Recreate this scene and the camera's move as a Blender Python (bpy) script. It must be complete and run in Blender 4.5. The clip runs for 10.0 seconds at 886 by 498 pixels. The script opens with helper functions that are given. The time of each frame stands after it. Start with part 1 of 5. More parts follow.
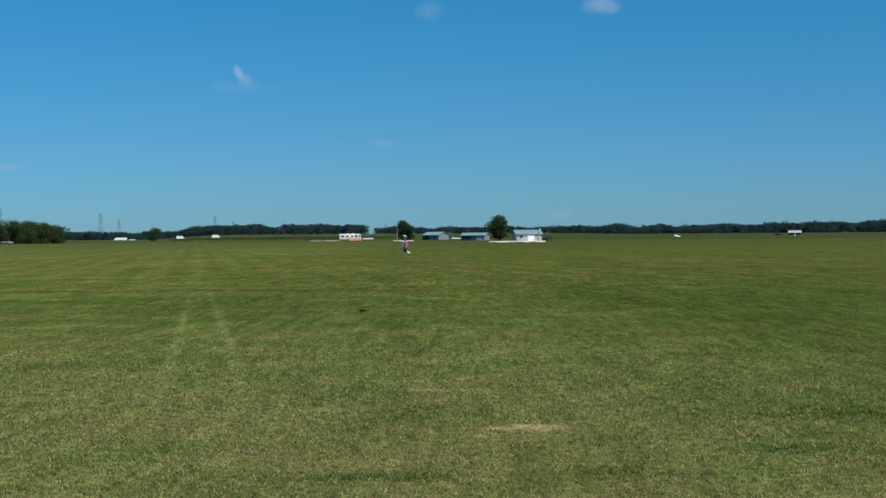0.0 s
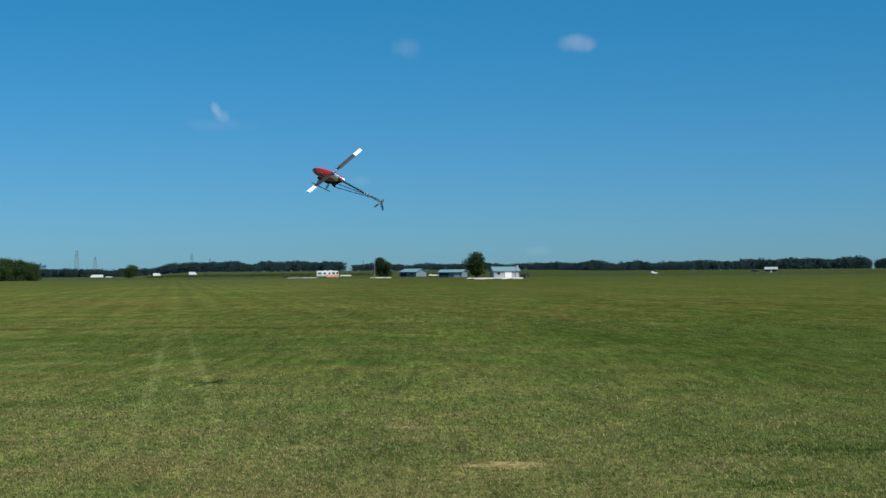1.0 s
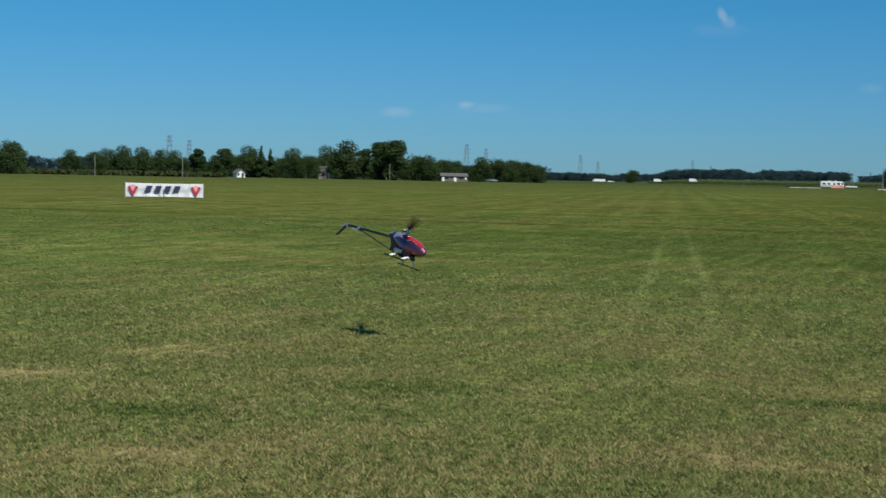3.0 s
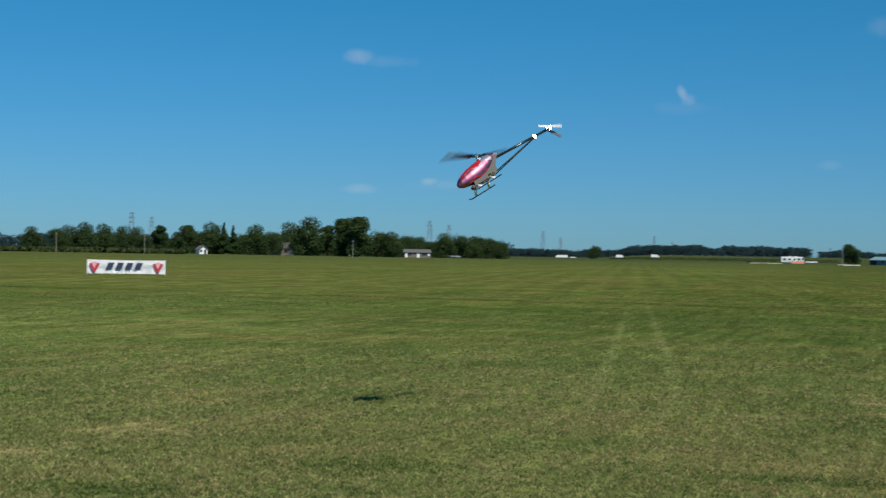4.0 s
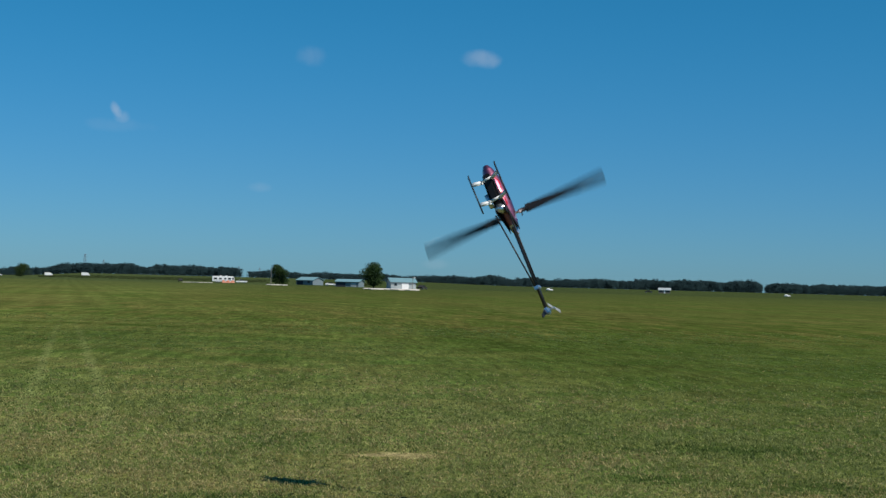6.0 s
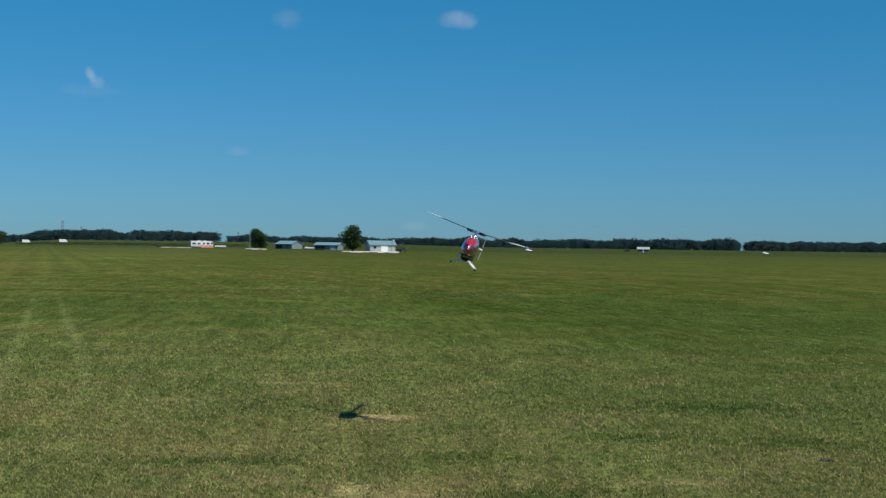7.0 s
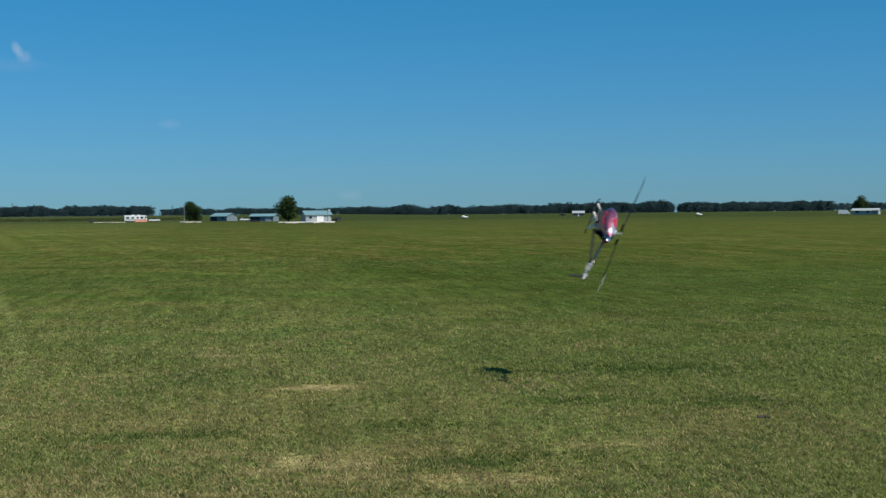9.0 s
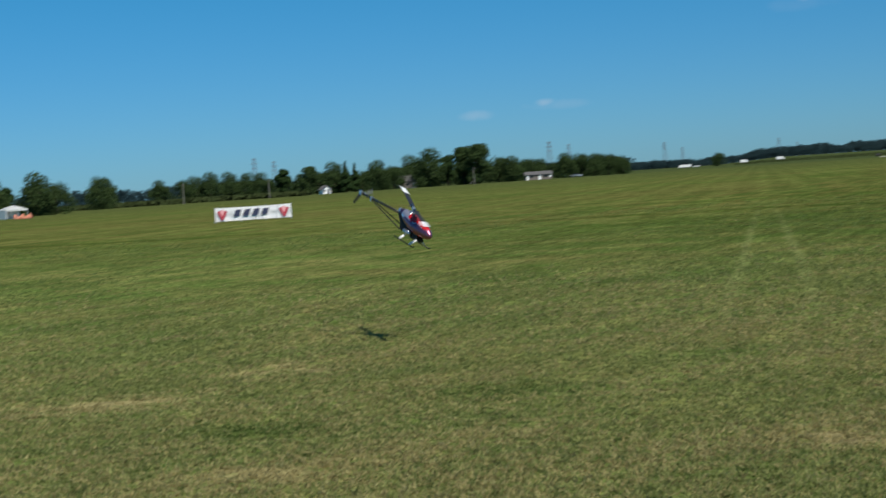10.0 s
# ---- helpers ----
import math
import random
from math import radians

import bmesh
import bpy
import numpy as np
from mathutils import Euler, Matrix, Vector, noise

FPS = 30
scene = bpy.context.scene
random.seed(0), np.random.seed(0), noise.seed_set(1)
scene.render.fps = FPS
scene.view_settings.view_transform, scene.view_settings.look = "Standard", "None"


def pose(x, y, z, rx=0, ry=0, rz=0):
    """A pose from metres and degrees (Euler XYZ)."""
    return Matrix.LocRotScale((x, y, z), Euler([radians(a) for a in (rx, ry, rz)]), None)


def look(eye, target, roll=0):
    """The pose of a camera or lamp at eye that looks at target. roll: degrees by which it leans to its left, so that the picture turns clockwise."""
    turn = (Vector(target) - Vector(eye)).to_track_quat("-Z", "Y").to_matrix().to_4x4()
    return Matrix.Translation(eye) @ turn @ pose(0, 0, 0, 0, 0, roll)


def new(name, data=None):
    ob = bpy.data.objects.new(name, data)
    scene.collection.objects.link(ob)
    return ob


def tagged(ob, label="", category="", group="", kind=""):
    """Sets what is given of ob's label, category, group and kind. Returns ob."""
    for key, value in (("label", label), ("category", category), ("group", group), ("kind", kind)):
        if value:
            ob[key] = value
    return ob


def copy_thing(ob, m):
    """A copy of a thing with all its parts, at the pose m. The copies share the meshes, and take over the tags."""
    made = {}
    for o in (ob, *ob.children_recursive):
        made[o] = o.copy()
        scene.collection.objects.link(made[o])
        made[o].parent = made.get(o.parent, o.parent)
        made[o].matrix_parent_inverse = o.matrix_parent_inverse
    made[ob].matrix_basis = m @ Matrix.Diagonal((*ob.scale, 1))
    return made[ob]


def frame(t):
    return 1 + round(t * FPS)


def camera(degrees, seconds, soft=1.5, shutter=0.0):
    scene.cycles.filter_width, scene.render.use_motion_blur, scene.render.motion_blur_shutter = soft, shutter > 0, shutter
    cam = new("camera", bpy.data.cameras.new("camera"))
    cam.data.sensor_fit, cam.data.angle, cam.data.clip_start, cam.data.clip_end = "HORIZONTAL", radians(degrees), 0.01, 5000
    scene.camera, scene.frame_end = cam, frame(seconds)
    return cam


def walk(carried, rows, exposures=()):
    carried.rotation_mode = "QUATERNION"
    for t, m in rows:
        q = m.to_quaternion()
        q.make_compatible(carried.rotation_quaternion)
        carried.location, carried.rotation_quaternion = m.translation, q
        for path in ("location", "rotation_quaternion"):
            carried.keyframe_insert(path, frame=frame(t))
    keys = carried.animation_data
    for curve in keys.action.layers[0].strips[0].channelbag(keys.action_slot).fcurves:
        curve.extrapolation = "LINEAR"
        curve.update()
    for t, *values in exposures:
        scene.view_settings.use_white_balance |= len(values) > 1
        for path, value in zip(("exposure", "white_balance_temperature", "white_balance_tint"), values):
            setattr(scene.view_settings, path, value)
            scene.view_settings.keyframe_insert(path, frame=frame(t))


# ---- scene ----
from mathutils import Quaternion

# ---------------------------------------------------------------- camera
FOV = 33.560
# seconds, yaw, pitch, roll of the hand-held camera
ROWS = [
    (0.0, -0.03, -0.52, -0.43),
    (0.1, -0.18, -0.30, -0.38),
    (0.2, -0.32, -0.10, -0.28),
    (0.3, -0.39, 0.09, -0.14),
    (0.4, -0.35, 0.29, 0.02),
    (0.5, -0.60, 0.10, 0.11),
    (0.6, -0.99, 0.15, -0.16),
    (0.7, -1.03, 0.11, -0.41),
    (0.8, -1.13, 0.12, -0.56),
    (0.9, -1.06, 0.39, -0.59),
    (1.0, -0.92, 0.91, -0.48),
    (1.1, -0.82, 1.10, -0.33),
    (1.2, -0.39, 1.58, -0.13),
    (1.3, 0.32, 1.98, 0.16),
    (1.4, 0.73, 2.15, 0.34),
    (1.5, 2.04, 1.00, 0.57),
    (1.6, 2.96, -0.36, 0.83),
    (1.7, 3.73, -1.22, 1.01),
    (1.8, 3.66, -1.03, 1.25),
    (1.9, 3.86, -1.00, 1.36),
    (2.0, 4.04, -0.83, 1.50),
    (2.1, 4.34, -0.73, 1.27),
    (2.2, 5.30, -0.02, 1.13),
    (2.3, 6.93, 0.54, 0.96),
    (2.4, 8.99, 0.90, 0.86),
    (2.5, 10.92, 0.48, 0.77),
    (2.6, 12.48, -0.32, 0.77),
    (2.7, 14.31, -1.28, 0.83),
    (2.8, 15.95, -2.28, 0.81),
    (2.9, 17.29, -2.96, 0.94),
    (3.0, 18.35, -2.82, 1.13),
    (3.1, 19.38, -2.01, 1.06),
    (3.2, 20.29, -1.29, 1.07),
    (4.3, 11.69, 1.28, 0.65),
    (4.4, 8.53, 1.75, 0.58),
    (4.5, 6.11, 1.92, 0.34),
    (4.6, 3.18, 1.85, 0.70),
    (4.7, 1.11, 1.40, 1.00),
    (4.8, -0.23, 0.88, 1.27),
    (4.9, -0.83, 0.55, 1.55),
    (5.0, -1.45, 0.01, 1.80),
    (5.1, -1.80, -0.50, 1.95),
    (5.2, -1.88, -0.91, 2.07),
    (5.3, -2.22, -1.16, 2.14),
    (5.4, -2.50, -1.42, 2.15),
    (5.5, -2.72, -1.34, 2.11),
    (5.6, -2.88, -0.98, 1.96),
    (5.7, -3.62, -0.16, 1.84),
    (5.8, -4.15, 0.72, 1.74),
    (5.9, -4.60, 1.26, 1.64),
    (6.0, -4.89, 1.40, 1.53),
    (6.1, -5.33, 1.38, 1.46),
    (6.2, -5.81, 0.98, 1.29),
    (7.3, -5.23, -0.94, 0.30),
    (7.4, -4.11, -1.81, 0.34),
    (7.5, -3.48, -2.40, 0.36),
    (7.6, -3.39, -2.70, 0.54),
    (7.7, -3.33, -2.69, 0.62),
    (7.8, -3.76, -2.46, 0.61),
    (7.9, -4.32, -2.05, 0.64),
    (8.0, -4.71, -1.92, 0.72),
    (8.1, -5.02, -2.23, 0.77),
    (8.2, -5.21, -2.40, 0.65),
    (8.3, -5.44, -2.32, 0.44),
    (8.4, -6.35, -1.34, 0.25),
    (8.5, -7.16, -1.03, 0.03),
    (8.6, -7.75, -1.08, -0.12),
    (8.7, -7.84, -1.10, -0.23),
    (8.8, -7.81, -1.11, -0.33),
    (8.9, -7.90, -1.47, -0.44),
    (9.0, -8.22, -1.32, -0.58),
    (9.1, -8.25, -1.33, -1.05),
    (9.2, -8.24, -1.04, -1.53),
    (9.3, -5.56, -0.65, -2.00),
    (9.4, -1.73, -0.20, -2.42),
    (9.5, 2.78, -0.29, -2.87),
    (9.6, 7.45, -0.63, -3.32),
    (9.7, 12.16, -0.99, -3.74),
    (9.8, 16.33, -1.72, -3.50),
    (9.9, 19.57, -2.08, -4.03),
    (10.0, 21.87, -2.63, -3.77),
]



def eye(t):
    """Eye height: raised at first to fit a zoomed-in view of the ground, then lowered."""
    s = min(1.0, max(0.0, (t - 2.05) / 0.9))
    return 1.7 + 0.214 * (1 - s * s * (3 - 2 * s))


cam = camera(FOV, 10.0, soft=1.3, shutter=0.16)
walk(cam, [(t, pose(0, 0, eye(t), 90 + pitch, 0, yaw) @ pose(0, 0, 0, 0, 0, roll)) for t, yaw, pitch, roll in ROWS],
     exposures=((0.0, 0.08), (1.0, 0.08), (1.5, 0.0), (5.0, -0.02), (7.5, 0.0), (8.5, 0.08), (9.5, 0.0), (10.0, 0.0)))

# ---------------------------------------------------------------- world, sun, exposure
SUN_TO = Vector((0.501, -0.392, 0.772)).normalized()   # direction towards the sun
SUN_EL = math.asin(SUN_TO.z)
SUN_AZ = math.atan2(SUN_TO.x, SUN_TO.y)             # clockwise from +y


def bearing(az, el=0.0):
    """Unit direction: az degrees to the left of +y, el degrees up."""
    a, e = radians(az), radians(el)
    return Vector((-math.sin(a) * math.cos(e), math.cos(a) * math.cos(e), math.sin(e)))


def make_world():
    world = bpy.data.worlds.new("sky")
    scene.world = world
    world.use_nodes = True
    nt = world.node_tree
    nt.nodes.clear()
    N, L = nt.nodes.new, nt.links.new
    out, bg = N("ShaderNodeOutputWorld"), N("ShaderNodeBackground")
    sky = N("ShaderNodeTexSky")
    sky.sky_type, sky.sun_disc = "NISHITA", False
    sky.sun_elevation, sky.sun_rotation = SUN_EL, SUN_AZ
    sky.air_density, sky.dust_density, sky.ozone_density, sky.altitude = SKY_AIR, SKY_DUST, SKY_OZONE, 200
    bg.inputs["Strength"].default_value = SKY_STRENGTH
    coord = N("ShaderNodeTexCoord")
    # ragged edges for the small fair-weather clouds
    rag = N("ShaderNodeTexNoise")
    rag.inputs["Scale"].default_value, rag.inputs["Detail"].default_value = 55.0, 6.0
    L(coord.outputs["Generated"], rag.inputs["Vector"])
    total = None
    #        az     el   half-width  half-height  lean  density
    for az, el, sx, sy, lean, dens in CLOUDS:
        c = bearing(az, el)
        right = Vector((math.cos(radians(az)), math.sin(radians(az)), 0))
        up = right.cross(c)
        r2 = right * math.cos(radians(lean)) + up * math.sin(radians(lean))
        u2 = up * math.cos(radians(lean)) - right * math.sin(radians(lean))
        terms = []
        for axis, size in ((r2, sx), (u2, sy)):
            d = N("ShaderNodeVectorMath"); d.operation = "DOT_PRODUCT"
            L(coord.outputs["Generated"], d.inputs[0]); d.inputs[1].default_value = axis
            q = N("ShaderNodeMath"); q.operation = "DIVIDE"
            L(d.outputs["Value"], q.inputs[0]); q.inputs[1].default_value = math.sin(radians(size))
            s = N("ShaderNodeMath"); s.operation = "MULTIPLY"
            L(q.outputs[0], s.inputs[0]); L(q.outputs[0], s.inputs[1])
            terms.append(s)
        add = N("ShaderNodeMath"); add.operation = "ADD"
        L(terms[0].outputs[0], add.inputs[0]); L(terms[1].outputs[0], add.inputs[1])
        # only the half of the sky in front
        fr = N("ShaderNodeVectorMath"); fr.operation = "DOT_PRODUCT"
        L(coord.outputs["Generated"], fr.inputs[0]); fr.inputs[1].default_value = c
        gate = N("ShaderNodeMath"); gate.operation = "GREATER_THAN"; gate.inputs[1].default_value = 0.9
        L(fr.outputs["Value"], gate.inputs[0])
        fall = N("ShaderNodeMath"); fall.operation = "MULTIPLY_ADD"
        L(rag.outputs["Fac"], fall.inputs[0]); fall.inputs[1].default_value = 2.0
        minus = N("ShaderNodeMath"); minus.operation = "MULTIPLY"; minus.inputs[1].default_value = -1.0
        L(add.outputs[0], minus.inputs[0]); L(minus.outputs[0], fall.inputs[2])
        ramp = N("ShaderNodeMapRange"); ramp.interpolation_type = "SMOOTHSTEP"
        ramp.inputs["From Min"].default_value, ramp.inputs["From Max"].default_value = -0.1, 1.5
        ramp.inputs["To Max"].default_value = dens
        L(fall.outputs[0], ramp.inputs["Value"])
        m = N("ShaderNodeMath"); m.operation = "MULTIPLY"
        L(ramp.outputs[0], m.inputs[0]); L(gate.outputs[0], m.inputs[1])
        if total is None:
            total = m
        else:
            mx = N("ShaderNodeMath"); mx.operation = "MAXIMUM"
            L(total.outputs[0], mx.inputs[0]); L(m.outputs[0], mx.inputs[1])
            total = mx
    tint = N("ShaderNodeMix"); tint.data_type, tint.blend_type = "RGBA", "MULTIPLY"
    tint.inputs["Factor"].default_value = 1.0
    L(sky.outputs[0], tint.inputs["A"])
    sepz = N("ShaderNodeSeparateXYZ"); L(coord.outputs["Generated"], sepz.inputs[0])
    climb = N("ShaderNodeMapRange"); climb.interpolation_type = "SMOOTHSTEP"
    climb.inputs["From Min"].default_value, climb.inputs["From Max"].default_value = -0.02, 0.24
    L(sepz.outputs["Z"], climb.inputs["Value"])
    haze = N("ShaderNodeMix"); haze.data_type = "RGBA"
    haze.inputs["A"].default_value, haze.inputs["B"].default_value = HAZE_TINT, SKY_TINT
    L(climb.outputs[0], haze.inputs["Factor"]); L(haze.outputs["Result"], tint.inputs["B"])
    mix = N("ShaderNodeMix"); mix.data_type = "RGBA"
    L(total.outputs[0], mix.inputs["Factor"]); L(tint.outputs["Result"], mix.inputs["A"])
    mix.inputs["B"].default_value = CLOUD_COLOUR
    L(mix.outputs["Result"], bg.inputs["Color"]); L(bg.outputs[0], out.inputs[0])


SKY_STRENGTH, SKY_AIR, SKY_DUST, SKY_OZONE = 0.084, 0.85, 0.2, 3.5
SKY_TINT = (0.145, 0.81, 1.03, 1.0)
HAZE_TINT = (0.305, 0.60, 0.915, 1.0)
CLOUD_COLOUR = (7.4, 7.6, 8.2, 1.0)
CLOUDS = [
    (7.8, 6.3, 0.22, 0.50, 30, 0.42), (7.6, 6.05, 0.35, 0.3, 0, 0.2), (7.6, 5.75, 1.6, 0.30, 0, 0.05),
    (2.4, 3.6, 0.55, 0.25, 0, 0.10), (20.4, 7.55, 0.80, 0.34, 0, 0.25), (19.2, 7.4, 1.5, 0.3, 0, 0.10),
    (17.6, 2.8, 0.50, 0.20, 0, 0.36), (17.0, 2.68, 1.7, 0.22, 0, 0.09), (20.3, 2.45, 0.9, 0.25, 0, 0.22),
    (-6.2, 8.8, 0.9, 0.4, 0, 0.25), (0.4, 8.7, 0.7, 0.5, 0, 0.12),
    (-4.6, 0.8, 0.6, 0.22, 0, 0.08),
]
make_world()
sun = new("sun", bpy.data.lights.new("sun", "SUN"))
sun.data.energy, sun.data.angle, sun.data.color = 5.0, radians(0.53), (1.0, 0.95, 0.86)
sun.matrix_world = look(SUN_TO * 50, (0, 0, 0))
scene.view_settings.exposure = 0.0

# ---------------------------------------------------------------- materials
def material(name, rough=0.6, metal=0.0, spec=0.5):
    m = bpy.data.materials.new(name)
    m.use_nodes = True
    b = m.node_tree.nodes["Principled BSDF"]
    b.inputs["Roughness"].default_value, b.inputs["Metallic"].default_value = rough, metal
    b.inputs["Specular IOR Level"].default_value = spec
    return m, m.node_tree, b


def paint(name, colour, rough=0.5, metal=0.0, vary=0.12, scale=8.0, bump=0.0, spec=0.5, coat=0.0):
    """A coloured surface with fine grain and larger soiling."""
    m, nt, b = material(name, rough, metal, spec)
    N, L = nt.nodes.new, nt.links.new
    co = N("ShaderNodeTexCoord")
    n1, n2 = N("ShaderNodeTexNoise"), N("ShaderNodeTexNoise")
    n1.inputs["Scale"].default_value, n1.inputs["Detail"].default_value = scale, 5
    n2.inputs["Scale"].default_value, n2.inputs["Detail"].default_value = scale * 9, 3
    L(co.outputs["Object"], n1.inputs["Vector"]); L(co.outputs["Object"], n2.inputs["Vector"])
    ad = N("ShaderNodeMath"); ad.operation = "ADD"
    L(n1.outputs["Fac"], ad.inputs[0]); L(n2.outputs["Fac"], ad.inputs[1])
    mr = N("ShaderNodeMapRange")
    mr.inputs["From Min"].default_value, mr.inputs["From Max"].default_value = 0.6, 1.4
    mr.inputs["To Min"].default_value, mr.inputs["To Max"].default_value = 1 - vary, 1 + vary
    L(ad.outputs[0], mr.inputs["Value"])
    mul = N("ShaderNodeVectorMath"); mul.operation = "SCALE"; mul.inputs[0].default_value = colour[:3]
    L(mr.outputs[0], mul.inputs["Scale"]); L(mul.outputs[0], b.inputs["Base Color"])
    if coat:
        b.inputs["Coat Weight"].default_value, b.inputs["Coat Roughness"].default_value = coat, 0.04
    if bump:
        bp = N("ShaderNodeBump"); bp.inputs["Strength"].default_value, bp.inputs["Distance"].default_value = bump, 0.01
        L(n2.outputs["Fac"], bp.inputs["Height"]); L(bp.outputs[0], b.inputs["Normal"])
    return m


def leaf_material(name, dark, light, through_amount=0.25, even=0.0, clump=0.35, spread=(0.3, 1.3)):
    """Foliage; even: how far the flakes take one set upward normal, so that light falls evenly on them; clump: the
    grain of its tone.
    """
    m = bpy.data.materials.new(name)
    m.use_nodes = True
    nt = m.node_tree
    nt.nodes.clear()
    N, L = nt.nodes.new, nt.links.new
    out, mix, dif, tra = N("ShaderNodeOutputMaterial"), N("ShaderNodeMixShader"), N("ShaderNodeBsdfDiffuse"), N("ShaderNodeBsdfTranslucent")
    geo, co, no = N("ShaderNodeNewGeometry"), N("ShaderNodeTexCoord"), N("ShaderNodeTexNoise")
    no.inputs["Scale"].default_value = clump
    L(co.outputs["Object"], no.inputs["Vector"])
    ad = N("ShaderNodeMath"); ad.operation = "MULTIPLY_ADD"; ad.inputs[1].default_value = 0.6
    L(geo.outputs["Random Per Island"], ad.inputs[0]); L(no.outputs["Fac"], ad.inputs[2])
    mr = N("ShaderNodeMapRange"); mr.inputs["From Min"].default_value, mr.inputs["From Max"].default_value = spread
    L(ad.outputs[0], mr.inputs["Value"])
    cm = N("ShaderNodeMix"); cm.data_type = "RGBA"
    cm.inputs["A"].default_value, cm.inputs["B"].default_value = (*dark, 1), (*light, 1)
    L(mr.outputs[0], cm.inputs["Factor"])
    L(cm.outputs["Result"], dif.inputs["Color"]); L(cm.outputs["Result"], tra.inputs["Color"])
    mix.inputs[0].default_value = through_amount
    if even:
        up = N("ShaderNodeMix"); up.data_type = "VECTOR"
        up.inputs["Factor"].default_value = even
        up.inputs["B"].default_value = (0.25, -0.45, 0.86)
        L(geo.outputs["Normal"], up.inputs["A"])
        unit = N("ShaderNodeVectorMath"); unit.operation = "NORMALIZE"
        L(up.outputs["Result"], unit.inputs[0])
        L(unit.outputs[0], dif.inputs["Normal"])
    L(dif.outputs[0], mix.inputs[1]); L(tra.outputs[0], mix.inputs[2]); L(mix.outputs[0], out.inputs[0])
    return m


GRASS_PATCHES = [  # x, y, half-width, half-depth of worn, straw-coloured spots
    (0.82, 14.55, 0.5, 0.28), (0.80, 14.55, 0.42, 0.2), (-0.22, 18.2, 0.34, 0.4), (-1.27, 16.2, 0.26, 0.25), (-6.69, 12.4, 0.6, 0.55), (-7.3, 10.4, 1.0, 0.45), (-4.47, 7.7, 0.6, 0.28),
    (0.55, 10.0, 0.55, 0.55), (1.6, 9.2, 0.6, 0.3), (2.75, 10.5, 0.35, 0.3), (-0.9, 9.0, 0.7, 0.3), (-0.19, 10.6, 0.25, 0.15), (-2.9, 10.9, 0.35, 0.2),
]
SCARS = [(-1.18, 11.08, 0.42, 0.10), (-0.95, 11.05, 0.25, 0.10)]   # scraped brown earth
CLOVER = [(4.2, 15.5, 1.2, 0.5), (4.4, 12.6, 0.6, 0.5), (1.43, 11.8, 0.4, 0.25), (1.7, 9.95, 0.6, 0.3), (-0.6, 11.6, 0.7, 0.3), (3.0, 13.0, 0.5, 0.3), (-4.0, 11.0, 0.7, 0.4), (-5.2, 9.2, 0.6, 0.3)]


